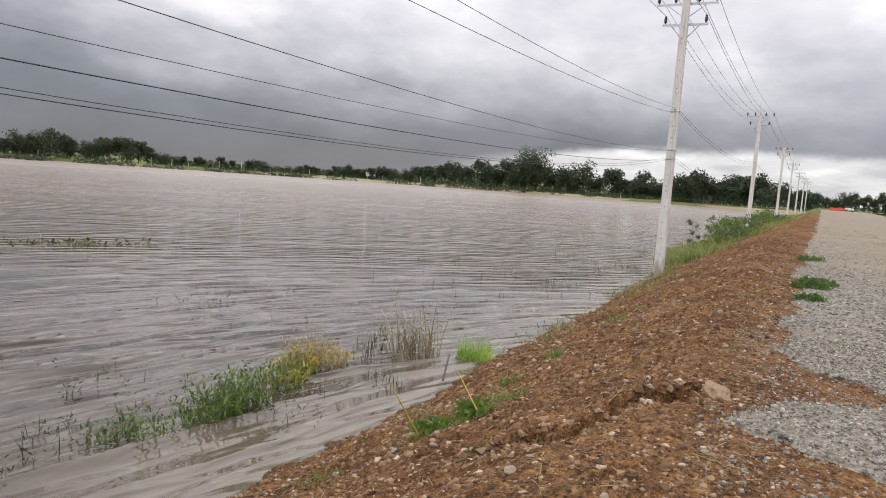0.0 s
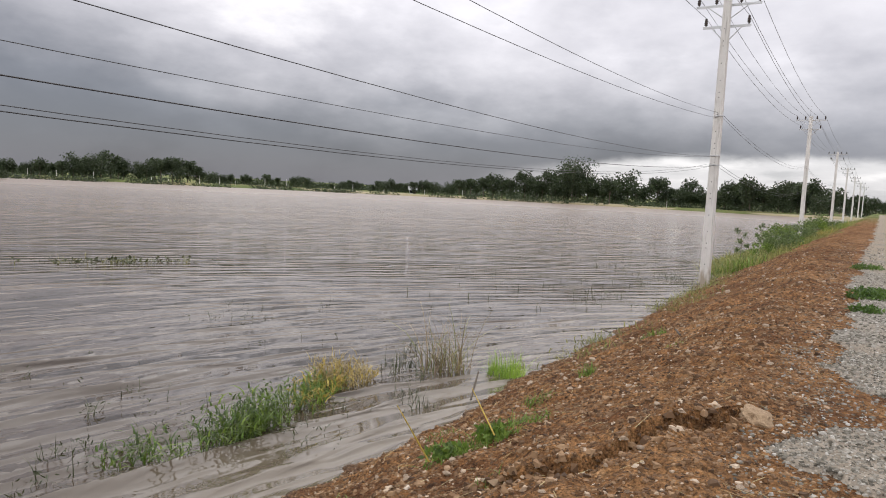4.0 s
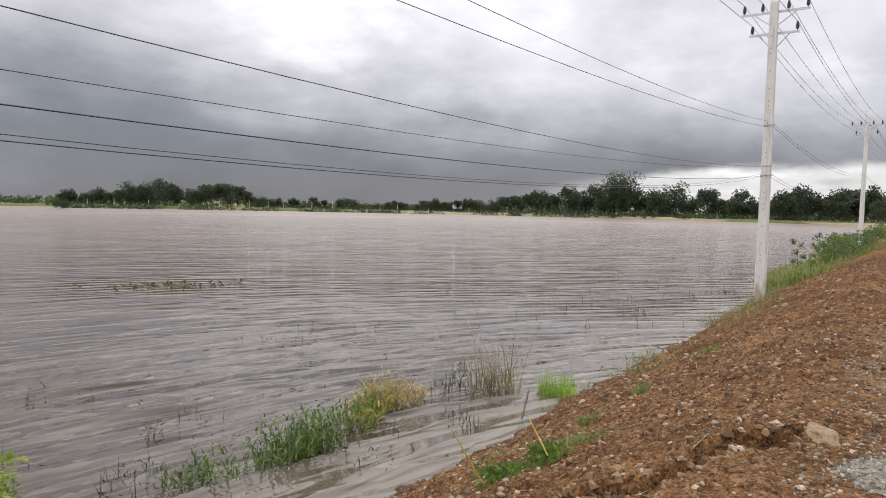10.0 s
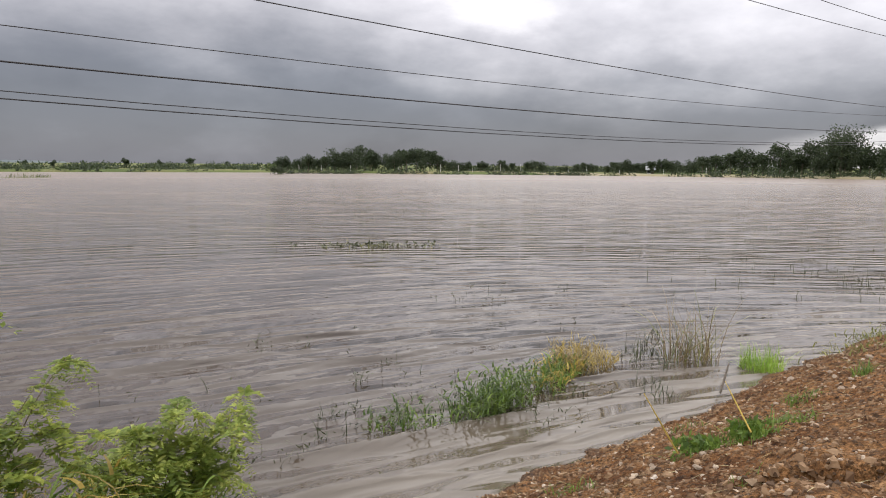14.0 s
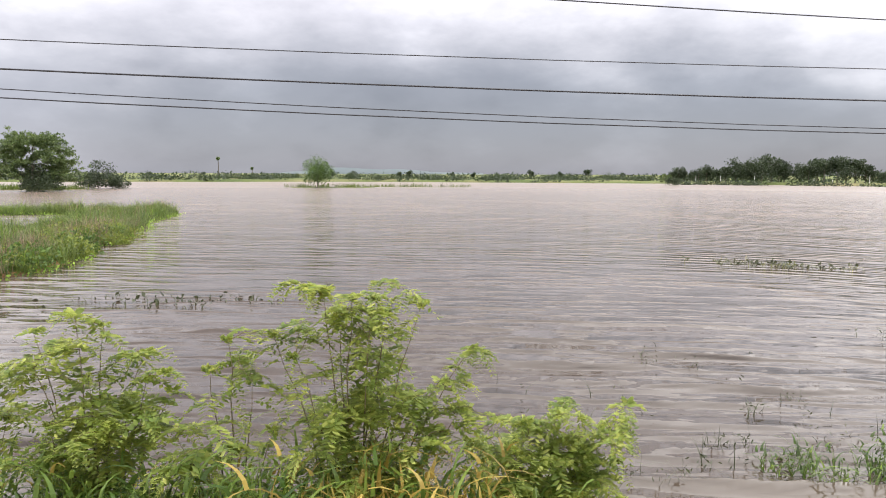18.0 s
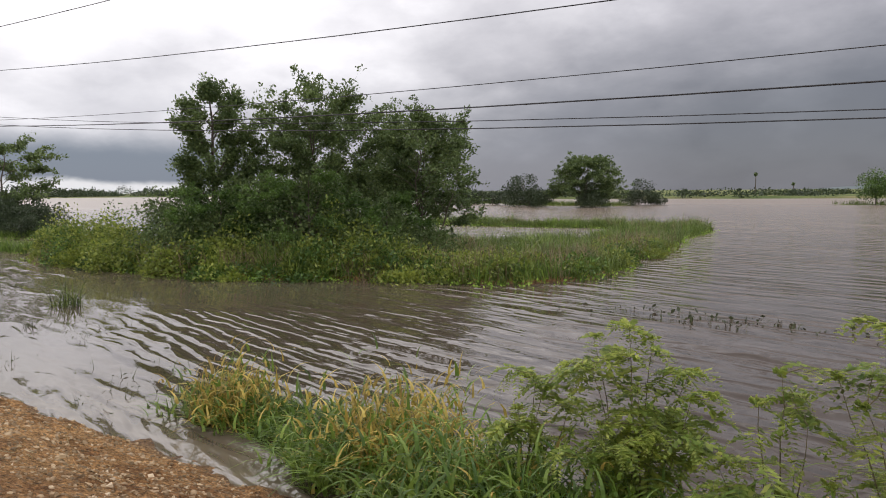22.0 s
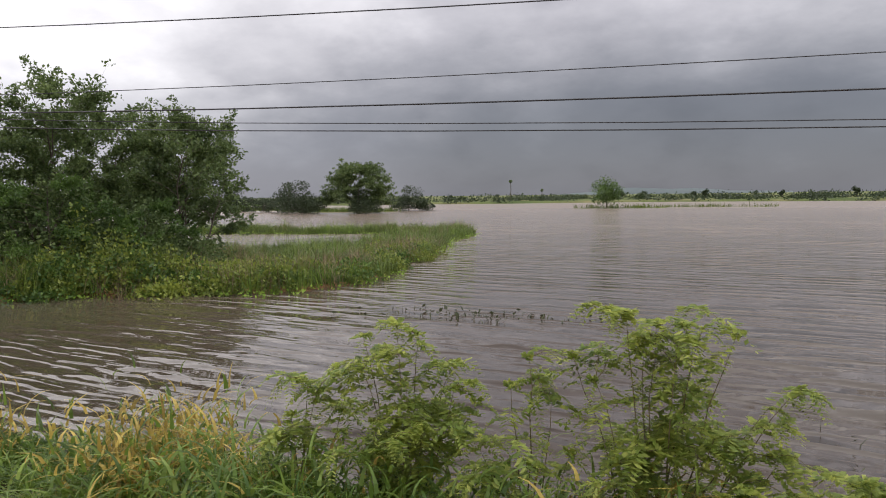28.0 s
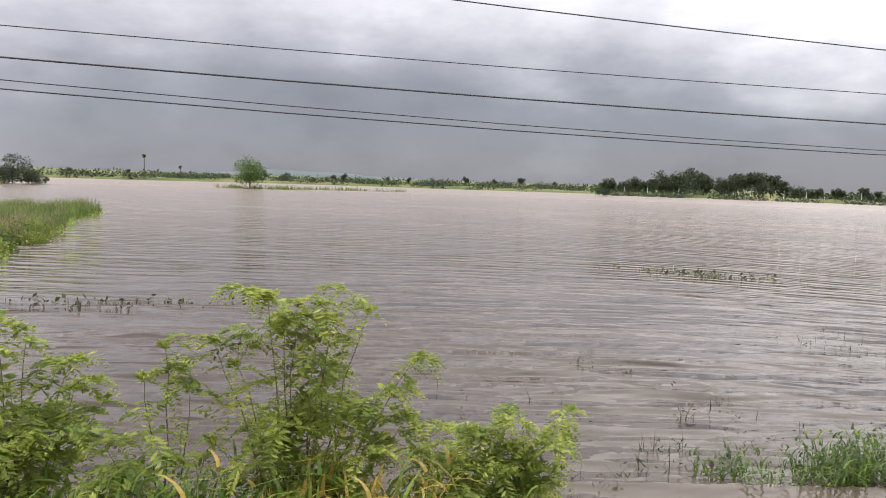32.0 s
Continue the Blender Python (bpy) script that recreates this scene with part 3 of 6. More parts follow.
def ground_z(x, y):
    x, y = np.asarray(x, float), np.asarray(y, float)
    s = y - line_y(x) + 0.35 * rough(x, 0 * x, 7.0, 3, 5) * smooth((y + 1) / 3) * (x < 60)
    prof = np.interp(s, [-40, -22, -16, -13, 0.2, 1.0, 1.8, 3.0, 4.45, 5.2, 7.5, 14, 40], [0.3, 0.3, 0.8, 1.46, 1.47, 1.48, 1.2, 0.68, 0.0, -0.22, -0.75, -1.1, -1.2])
    bank = smooth((s - 0.0) / 0.9) * smooth((6.0 - s) / 1.0)
    prof = prof + bank * (0.18 * rough(x, y, 1.1, 4, 11) + 0.13 * rough(x, y, 0.34, 3, 21) + 0.06 * rough(x, y, 0.13, 2, 22))
    # the broken step where the fill has slipped
    d = 0.5 * (x - slip_x(y)) + 0.07 * rough(x, y, 0.4, 3, 31)
    span = smooth((y - 0.50) / 0.2) * smooth((2.15 - y) / 0.5)
    prof = prof - span * (0.22 * np.exp(-((d + 0.03) / 0.032) ** 2) - 0.05 * smooth(d / 0.03) * smooth((0.6 - d) / 0.5))
    az = np.degrees(np.arctan2(-x, y))
    r = np.hypot(x, y)
    edge = shore(az) * (1 + 0.08 * rough(az, 0 * az, 9.0, 4, 41))
    far = np.where((y > 12) | (x > 150), smooth((r - edge) / 12) * 1.9, 0)
    # the grassy spit and the low islands
    spit = 0.0
    for cx, cy, rx, ry, turn, top in ISLANDS:
        c, q = math.cos(radians(turn)), math.sin(radians(turn))
        u, v = ((x - cx) * c + (y - cy) * q) / rx, (-(x - cx) * q + (y - cy) * c) / ry
        spit = np.maximum(spit, smooth((1.15 - np.hypot(u, v)) / 0.3) * (1.15 + top))
    return prof + np.maximum(far * np.where(r > edge, 1, 0), spit) * smooth((s - 8) / 4) + np.where(r > edge, 0.25 * rough(x, y, 40, 3, 51), 0)


# centre, half sizes, turn, height over the water
ISLANDS = [
    (-20.9, 18.9, 8.5, 4.3, 20, 0.10), (-12.7, 23.4, 3.5, 5.5, 4, 0.08), (-14.0, 35.0, 3.2, 12.0, 8, 0.06), (-15.6, 48.0, 3.2, 9.0, 6, 0.06), (-29.0, 52.5, 14.0, 3.0, 4, 0.04),
    (-30.5, 16.5, 4.7, 2.8, 10, 0.08), (-26.5, 22.5, 8.0, 4.2, -5, 0.10), (-18.6, 29.5, 5.5, 6.0, 0, 0.06),
    (-55.0, 21.0, 8.0, 3.6, 20, 0.08), (-47.5, 12.0, 3.4, 1.5, 15, 0.05), (-39.5, 15.7, 2.8, 1.1, 10, 0.05), (-78.0, 17.0, 8.0, 3.0, 10, 0.08), (-27.5, 7.4, 2.6, 1.1, 10, 0.02),
    (-62.0, 128.0, 17.0, 9.0, -20, 0.12), (-92.0, 145.0, 16.0, 9.0, 20, 0.12), (-6.0, 146.0, 11.0, 3.0, 0, 0.15), (10.0, 152.0, 17.0, 2.0, 4, 0.1),
    (-140.0, 36.0, 34.0, 9.0, 0, 0.15), (84.0, 176.0, 3.0, 2.0, 0, 0.15),
]


def spaced(*stretches):
    """Grid lines: (to, step) stretches from a start; a step over 1 grows."""
    vals = [stretches[0]]
    for to, step, grow in stretches[1:]:
        while vals[-1] < to - 1e-6:
            vals.append(vals[-1] + step)
            step *= grow
        vals[-1] = max(vals[-1], to)
    return np.array(vals)


def sheet(xs, ys, zfun):
    gx, gy = np.meshgrid(xs, ys, indexing="ij")
    verts = np.stack([gx, gy, zfun(gx, gy)], -1).reshape(-1, 3)
    i, j = np.meshgrid(np.arange(len(xs) - 1), np.arange(len(ys) - 1), indexing="ij")
    n = len(ys)
    return verts, np.stack([i * n + j, (i + 1) * n + j, (i + 1) * n + j + 1, i * n + j + 1], -1).reshape(-1, 4)


right_x = spaced(2.0, (10.5, 0.05, 1.0), (30.0, 0.10, 1.008), (60, 0.25, 1.03), (3000.0, 1.0, 1.07))
left_x = -spaced(-2.0, (15.0, 0.12, 1.0), (26.0, 0.2, 1.02), (60, 0.4, 1.03), (3000.0, 1.2, 1.07))[::-1]
up_y = spaced(-1.2, (5.4, 0.05, 1.0), (12, 0.2, 1.06), (60, 0.7, 1.01), (250, 1.4, 1.015), (3200.0, 5, 1.08))
down_y = -spaced(1.2, (25.0, 0.4, 1.08), (3000.0, 3.0, 1.2))[::-1]
gv, gf = sheet(np.concatenate([left_x[:-1], right_x]), np.concatenate([down_y[:-1], up_y]), ground_z)
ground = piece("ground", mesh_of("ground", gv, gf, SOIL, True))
tagged(ground, "red-brown stony earth bank sloping down under the flood", "ground", kind="structure")


def road_z(x, y):
    s = y - line_y(x)
    edge = np.interp(x, [3.9, 4.2, 4.55, 4.9, 5.4, 5.7, 6.0, 6.6, 6.9, 7.4, 9.5, 12, 17, 30, 50], [-1.4, -0.7, -0.05, 0.38, 0.15, -0.1, -0.75, -0.7, -0.2, 0.05, 0.12, -0.1, -0.1, -0.4, -0.5]) + np.where(x < 7.5, 0.55, 0.7) * rough(x, y, 0.9, 4, 61) + 0.25 * rough(x, y, 0.22, 2, 64)
    return 1.492 + 0.012 * rough(x, y, 0.8, 3, 62) - 0.09 * smooth((s - edge) / 0.12) - 0.5 * smooth((s - 0.5) / 0.8)


rx = spaced(-30.0, (2.0, 0.5, 1.0), (14.0, 0.08, 1.0), (40.0, 0.2, 1.01), (230.0, 0.7, 1.03))
rt = spaced(-11.5, (-2.5, 0.6, 1.0), (1.0, 0.07, 1.0))
gx, gt = np.meshgrid(rx, rt, indexing="ij")
gy = gt + line_y(gx)
rv = np.stack([gx, gy, road_z(gx, gy)], -1).reshape(-1, 3)
_, rf = sheet(rx, rt, lambda a, b: 0 * a)
road = piece("road", mesh_of("road", rv, rf, ROAD, True))
tagged(road, "pale grey crushed gravel road with brown dusty patches", "road", kind="structure")


def waves(x, y):
    """The wind's small waves: long crests that run across the view, broken into short pieces."""
    r = np.hypot(x, y)
    z = 0.0
    # towards the road's far end the crests swing round
    right = smooth((x - 6.0) / 14.0)
    share = (1 - right, right)
    k = 0
    for way, turn in enumerate((-13, -44)):
        for off, length, amp in ((-1, 0.82, 0.052), (3, 0.63, 0.034), (-4, 1.08, 0.028), (6, 0.45, 0.014)):
            a = radians(90 + turn + off)
            u = x * math.cos(a) + y * math.sin(a)
            v = x * math.sin(a) - y * math.cos(a)
            u = u + 1.1 * length * rough(v * 0.22, u * 0.6, 3.5 * length, 2, 71 + k)
            gain = 0.3 + 1.2 * np.clip(0.5 + 2.0 * rough(v * 0.3, u, 2.2 * length, 2, 81 + k), 0, 1)
            span_ = 24 * length
            gain = gain * (1.1, 1.2)[way] * smooth((span_ - r) / (0.5 * span_))
            p = u / length * 2 * np.pi
            z = z + amp * gain * share[way] * (np.exp(2.6 * (np.sin(p + 0.4 * np.sin(p)) - 1)) - 0.25)
            k += 1
    depth = smooth((y - line_y(x) - 4.2) / 2.2)
    lee = np.exp(-(((x + 19.5) / 8.5) ** 2 + ((y - 13.2 - 0.28 * (x + 19.5)) / 3.2) ** 2))
    return z * (0.25 + 0.75 * depth) * smooth((150 - r) / 90) * (1 - 0.9 * lee) * (1 - 0.8 * np.exp(-(((x + 16.5) / 7.5) ** 2 + ((y - 8.0) / 5.0) ** 2)))


wy = spaced(3.0, (20.0, 0.075, 1.0), (30.0, 0.12, 1.01), (70.0, 0.3, 1.04), (140, 1.0, 1.05), (900.0, 2.0, 1.12))
wxr = spaced(0.0, (24.0, 0.13, 1.0), (40.0, 0.25, 1.03), (70.0, 0.5, 1.05), (900.0, 1.5, 1.1))
wxl = -spaced(0.0, (22.0, 0.14, 1.0), (80.0, 0.3, 1.06), (900.0, 1.5, 1.1))[::-1]
wv, wf = sheet(np.concatenate([wxl[:-1], wxr]), wy, waves)
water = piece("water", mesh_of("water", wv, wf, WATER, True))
tagged(water, "grey-brown muddy flood water with wind ripples", "water", kind="structure")

# ---- poles and lines ----
ARM_HI, ARM_LO, TOP = 9.40, 8.72, 9.68
POLES = [(-12.25, 4.30), (24.2, 4.22), (58.0, 3.6), (95.0, 2.7), (132.0, 2.05), (169.0, 1.1), (206.0, -0.05), (240.0, -1.05), (-50.0, 4.0)]
UPPER, LOWER = (-0.93, -0.38, 0.38, 0.93), (-0.66, 0.66)


def insulator_mesh():
    profile = [(0.018, 0.0), (0.018, 0.05), (0.05, 0.055), (0.06, 0.075), (0.035, 0.10), (0.058, 0.115), (0.062, 0.135), (0.034, 0.16), (0.052, 0.175), (0.055, 0.195), (0.03, 0.215), (0.04, 0.235), (0.036, 0.27), (0.012, 0.285)]
    n = 10
    v = [(r * math.cos(2 * math.pi * k / n), r * math.sin(2 * math.pi * k / n), z) for r, z in profile for k in range(n)]
    f = [(i * n + k, i * n + (k + 1) % n, (i + 1) * n + (k + 1) % n, (i + 1) * n + k) for i in range(len(profile) - 1) for k in range(n)]
    f.append(tuple(range((len(profile) - 1) * n, len(profile) * n)))
    return mesh_of("insulator", np.array(v), f, PORCELAIN, True)


INSULATOR = insulator_mesh()


def hole_mesh():
    bm = bmesh.new()
    bmesh.ops.create_cone(bm, cap_ends=True, segments=8, radius1=0.017, radius2=0.017, depth=0.006, matrix=pose(0, 0, 0, 0, 90, 0))
    me = bpy.data.meshes.new("bolt_hole")
    bm.to_mesh(me)
    bm.free()
    me.materials.append(BLACK)
    return me


HOLE = hole_mesh()


LEAN_X, LEAN_Y = 1.1, 1.0


def lean_at(k, z):
    """How far the leaning pole stands out of plumb at a height."""
    return (z * math.tan(radians(LEAN_X)), z * math.tan(radians(LEAN_Y))) if k == 0 else (0.0, 0.0)


def utility_pole(x, y, leaning=False, detailed=False):
    base = float(ground_z(x, y))
    bot = min(base, 0.0) - 0.35
    pole = thing("utility_pole", x, y, 0.0, "tall tapered square concrete power pole with steel crossarms", "utility pole", "poles along the road")
    if leaning:
        pole.rotation_euler = (-radians(LEAN_Y), radians(LEAN_X), 0)
    bm = bmesh.new()
    rings = []
    for z in (bot, 0.12, 3.0, 6.5, TOP):
        t = (z - bot) / (TOP - bot)
        hx, hy, c = 0.135 - 0.04 * t, 0.165 - 0.048 * t, 0.024
        ring = [(hx - c, -hy), (hx, -hy + c), (hx, hy - c), (hx - c, hy), (-hx + c, hy), (-hx, hy - c), (-hx, -hy + c), (-hx + c, -hy)]
        rings.append([bm.verts.new((a, b, z)) for a, b in ring])
    for lo, hi in zip(rings, rings[1:]):
        for k in range(8):
            bm.faces.new((lo[k], lo[(k + 1) % 8], hi[(k + 1) % 8], hi[k]))
    bm.faces.new(rings[-1])
    bm.faces.new(rings[0][::-1])
    part("shaft", bm, CONCRETE, pole)
    bm = bmesh.new()
    box(bm, 0, 0, (bot + 0.09) / 2, 0.278, 0.338, 0.09 - bot, 0.028)
    part("waterline_stain", bm, DAMP, pole, "dark wet band at the water's surface")
    for z, half, pins in ((ARM_HI, 1.0, UPPER), (ARM_LO, 0.74, LOWER)):
        bm = bmesh.new()
        box(bm, 0.165, 0, z, 0.01, 2 * half, 0.085)
        box(bm, 0.205, 0, z + 0.0375, 0.08, 2 * half, 0.01)
        part("crossarm", bm, STEEL, pole, "galvanised steel angle crossarm")
        for sgn in (-1, 1):
            v, f = tube([(0.15, sgn * 0.1, z - 0.42), (0.165, sgn * half * 0.62, z - 0.03)], 0.016, 5)
            piece("brace", mesh_of("brace", v, f, STEEL), pole)
        for p in pins:
            piece("insulator", INSULATOR, pole, place=Matrix.Translation((0.2, p, z + 0.04)))
    v, f = tube([(0.0, 0.06, TOP - 0.3), (0.0, 0.06, TOP + 0.75)], 0.014, 5)
    piece("lightning_rod", mesh_of("lightning_rod", v, f, STEEL), pole)
    if detailed:
        for sgn in (-1, 1):
            for k in range(15):
                z = 0.9 + 0.55 * k
                t = (z - bot) / (TOP - bot)
                piece("bolt_hole", HOLE, pole, place=Matrix.Translation((sgn * (0.135 - 0.04 * t), 0.02, z)))
                if k % 3 == 1:
                    piece("bolt_hole", HOLE, pole, place=Matrix.Translation((sgn * (0.135 - 0.04 * t), 0.02, z + 0.16)))
    return pole


def bracket_mesh():
    bm = bmesh.new()
    box(bm, 0.0, 0.0, 0.0, 0.29, 0.345, 0.035, 0.006)
    box(bm, 0.17, 0.0, 0.0, 0.06, 0.05, 0.05, 0.008)
    box(bm, -0.17, 0.0, 0.0, 0.06, 0.05, 0.05, 0.008)
    me = bpy.data.meshes.new("cable_bracket")
    bm.to_mesh(me)
    bm.free()
    me.materials.append(STEEL)
    return me


BRACKET = bracket_mesh()


poles = [utility_pole(x, y, k == 0, k < 2) for k, (x, y) in enumerate(POLES)]
for pole, heights in ((poles[0], (4.14, 4.92, 5.41, 6.13)), (poles[1], (4.2, 4.5, 5.8))):
    for z in heights:
        t = z / TOP
        piece("cable_bracket", BRACKET, pole, "galvanised steel band with a cable hook", Matrix.Translation((0, 0, z)) @ Matrix.Diagonal((1 - 0.24 * t, 1 - 0.22 * t, 1, 1)))


def span(a, b, sag, radius, mat, name, label, group, n=18, sides=5):
    t = np.linspace(0, 1, n)[:, None]
    pts = np.array(a) * (1 - t) + np.array(b) * t
    pts[:, 2] -= 4 * sag * (t * (1 - t))[:, 0]
    v, f = tube(pts, radius, sides)
    ob = piece(name, mesh_of(name, v, f, mat, True))
    return tagged(ob, label, "cable", group, "structure")


order = [8, 0, 1, 2, 3, 4, 5, 6, 7]
for p, q in zip(order, order[1:]):
    (xa, ya), (xb, yb) = POLES[p], POLES[q]
    far = xa > 90
    for z, pins in ((ARM_HI, UPPER), (ARM_LO, LOWER)):
        for o in pins:
            la, lb = lean_at(p, z), lean_at(q, z)
            span((xa + 0.2 + la[0], ya + o + la[1], z + 0.32), (xb + 0.2 + lb[0], yb + o + lb[1], z + 0.32), 0.55, 0.011 if far else 0.0085, GREYWIRE, "power_line", "thin grey overhead conductor", "overhead lines")
    if p == 0:
        # height at either pole and in mid-span
        runs = [(4.86, 3.985, 4.5, 0.0052), (4.14, 3.725, 4.5, 0.0036), (4.07, 3.505, 4.19, 0.0062), (4.25, 3.315, 4.3, 0.0037), (4.13, 3.286, 4.2, 0.0046), (5.42, 4.99, 5.74, 0.006), (6.13, 5.31, 5.92, 0.006)]
    elif p == 8:
        runs = [(5.2, 4.55, 4.94, 0.006), (4.4, 3.8, 4.04, 0.006), (6.6, 5.72, 5.39, 0.006), (7.3, 6.45, 6.13, 0.006)]
    else:
        runs = [(4.3, 3.6, 4.3, 0.007), (4.2, 3.5, 4.2, 0.007), (5.85, 5.2, 5.85, 0.007), (5.95, 5.35, 5.95, 0.007)]
    if not far:
        for k, (za, zm, zb, rad) in enumerate(runs):
            o = 0.06 - 0.01 * k
            la, lb = lean_at(p, za), lean_at(q, zb)
            rad = rad * 0.82
            span((xa + la[0], ya - o + la[1], za), (xb + lb[0], yb - o + lb[1], zb), (za + zb) / 2 - zm, rad, BLACK, "communication_cable", "black sagging telephone cable strung below the power lines", "overhead cables", 28)


def coil(x, y, z, r, tilt, turns, thick, label):
    t = np.linspace(0, 2 * np.pi * turns, 26 * turns)
    rng = np.random.default_rng(int(abs(z) * 100))
    wob = 1 + 0.05 * np.sin(t * 0.37 + rng.random() * 6)
    pts = np.stack([0.035 * np.sin(t * 0.31 + 1), r * 0.62 * wob * np.sin(t), r * wob * np.cos(t)], -1)
    v, f = tube(pts, thick, 5)
    ob = thing("cable_coil", x, y, z, label, "cable coil", "coils on the pole")
    ob.rotation_euler = (0, radians(6), radians(tilt))
    piece("winding", mesh_of("winding", v, f, BLACK, True), ob)
    v, f = tube([(0, 0, r * 0.8), (0.01, 0.005, r + 0.1)], 0.012, 5)
    piece("tie", mesh_of("tie", v, f, BLACK), ob)
    return ob

# ---- plants ----


def turned(rng, n):
    """n random directions."""
    v = rng.normal(size=(n, 3))
    return v / np.linalg.norm(v, axis=1, keepdims=True)


def leaf_quads(rng, at, size, out=None, narrow=0.5, droop=0.25):
    """A kite-shaped leaf at each point, in random poses that lean outwards and down."""
    n = len(at)
    d = turned(rng, n)
    if out is not None:
        d = d + 0.8 * out
    d[:, 2] -= droop
    d /= np.linalg.norm(d, axis=1, keepdims=True) + 1e-9
    w = np.cross(d, turned(rng, n))
    w /= np.linalg.norm(w, axis=1, keepdims=True) + 1e-9
    s = (size * rng.uniform(0.6, 1.35, n))[:, None]
    v = np.stack([at, at + 0.45 * s * d + 0.5 * narrow * s * w, at + s * d, at + 0.45 * s * d - 0.5 * narrow * s * w], 1).reshape(-1, 3)
    return v, np.arange(4 * n).reshape(-1, 4)


def blades(rng, base, height, lean, width, seg=3, aim_az=None):
    """Curved tapering grass blades."""
    n = len(base)
    az = rng.uniform(0, 2 * np.pi, n) if aim_az is None else aim_az + rng.normal(0, 0.7, n)
    out = np.stack([np.cos(az), np.sin(az), 0 * az], -1)
    twist = az + rng.normal(np.pi / 2, 0.5, n)
    side = np.stack([np.cos(twist), np.sin(twist), 0 * az], -1)
    levels = []
    for t in np.linspace(0, 1, seg + 1):
        c = base + out * (lean * height * t**1.7)[:, None]
        c[:, 2] += height * (t - 0.42 * np.minimum(lean, 1.4) * t**3)
        w = (width * (1 - 0.9 * t**1.5) * 0.5)[:, None]
        levels += [c - side * w, c + side * w]
    v = np.stack(levels, 1).reshape(-1, 3)
    k = 2 * (seg + 1)
    one = np.array([[2 * i, 2 * i + 1, 2 * i + 3, 2 * i + 2] for i in range(seg)])
    return v, (np.arange(n)[:, None, None] * k + one).reshape(-1, 4)


def tree_meshes(seed, h, spread, bare=0.3, limbs=7, subs=5, leaves=90, leaf=0.16, puff=0.09, trunk=0.02, flat=0.0, lean=(0, 0), mat=None, stems=1):
    """Wood and leaves of a broad-leaved tree: limbs fork from the trunk and carry leaf clusters at their tips."""
    rng = np.random.default_rng(seed)
    wood, tips, outs = [], [], []
    for st in range(stems):
        foot = np.array([rng.normal(0, 0.06 * h), rng.normal(0, 0.06 * h), -0.35]) if stems > 1 else np.array([0, 0, -0.35])
        top = np.array([lean[0] * h + foot[0] * 4, lean[1] * h + foot[1] * 4, h * rng.uniform(0.74, 0.88)])
        t = np.linspace(0, 1, 7)[:, None]
        axis = foot * (1 - t) + top * t + np.concatenate([rng.normal(0, 0.018 * h, (7, 2)), np.zeros((7, 1))], 1) * t
        wood.append(tube(axis, h * trunk * (1.0 - 0.82 * t[:, 0]) / math.sqrt(stems), 7))
        for k in range(limbs):
            f = bare + (0.97 - bare) * (k + rng.random() * 0.8) / limbs
            at = np.array([np.interp(f, t[:, 0], axis[:, c]) for c in range(3)])
            az = 2.4 * k + rng.uniform(-0.5, 0.5) + st
            reach = spread * math.sqrt(max(0.12, 1 - (max(f - 0.35, 0) / 0.68) ** 2)) * rng.uniform(0.65, 1.1)
            rise = h * rng.uniform(0.10, 0.30) * (1 - flat) * (1.15 - f) + 0.02 * h
            end = at + np.array([math.cos(az) * reach, math.sin(az) * reach, rise])
            u = np.linspace(0, 1, 5)[:, None]
            limb = at * (1 - u) + end * u
            limb[:, 2] += 0.12 * reach * np.sin(np.pi * u[:, 0]) + rng.normal(0, 0.01 * h, 5) * u[:, 0]
            r0 = h * trunk * 0.42 * (1 - 0.6 * f) / math.sqrt(stems)
            wood.append(tube(limb, r0 * (1 - 0.75 * u[:, 0]), 5))
            for q in range(subs):
                g = rng.uniform(0.35, 1.0)
                b = np.array([np.interp(g, u[:, 0], limb[:, c]) for c in range(3)])
                a2 = az + rng.uniform(-1.3, 1.3)
                ln = spread * rng.uniform(0.12, 0.42)
                e = b + np.array([math.cos(a2) * ln, math.sin(a2) * ln, ln * rng.uniform(-0.35, 1.3) * (1 - 0.8 * flat)])
                wood.append(tube(np.stack([b, (b + e) / 2 + [0, 0, 0.05 * ln], e]), [r0 * 0.4, r0 * 0.25, r0 * 0.1], 4))
                tips += [e, b * 0.45 + e * 0.55, b * 0.85 + e * 0.15]
                outs += [e - axis[3]] * 3
    tips, outs = np.array(tips), np.array(outs)
    outs /= np.linalg.norm(outs, axis=1, keepdims=True) + 1e-9
    n = np.maximum(4, (leaves * rng.uniform(0.35, 1.5, len(tips))).astype(int))
    idx = np.repeat(np.arange(len(tips)), n)
    p = puff * h * rng.uniform(0.6, 1.25, len(tips))
    offs = turned(rng, len(idx)) * (rng.random(len(idx)) ** 0.45)[:, None] * p[idx][:, None]
    offs[:, 2] *= 0.85 - 0.5 * flat
    at = tips[idx] + offs
    at[:, 2] = np.maximum(at[:, 2], 0.04 * h)
    lv, lf = leaf_quads(rng, at, leaf, outs[idx], 0.55)
    wv_, wf_ = joined(wood)
    return mesh_of("trunk", wv_, wf_, BARK, True), mesh_of("crown", lv, lf, mat or LEAF_DARK)


def tree(meshes, x, y, label, category="tree", group="", name="tree", size=1.0, turn=0.0, z=None):
    z = max(float(ground_z(x, y)), -0.3) if z is None else z
    ob = thing(name, x, y, z, label, category, group)
    ob.matrix_basis = pose(x, y, z, 0, 0, turn) @ Matrix.Scale(size, 4)
    piece("trunk", meshes[0], ob)
    piece("crown", meshes[1], ob)
    return ob


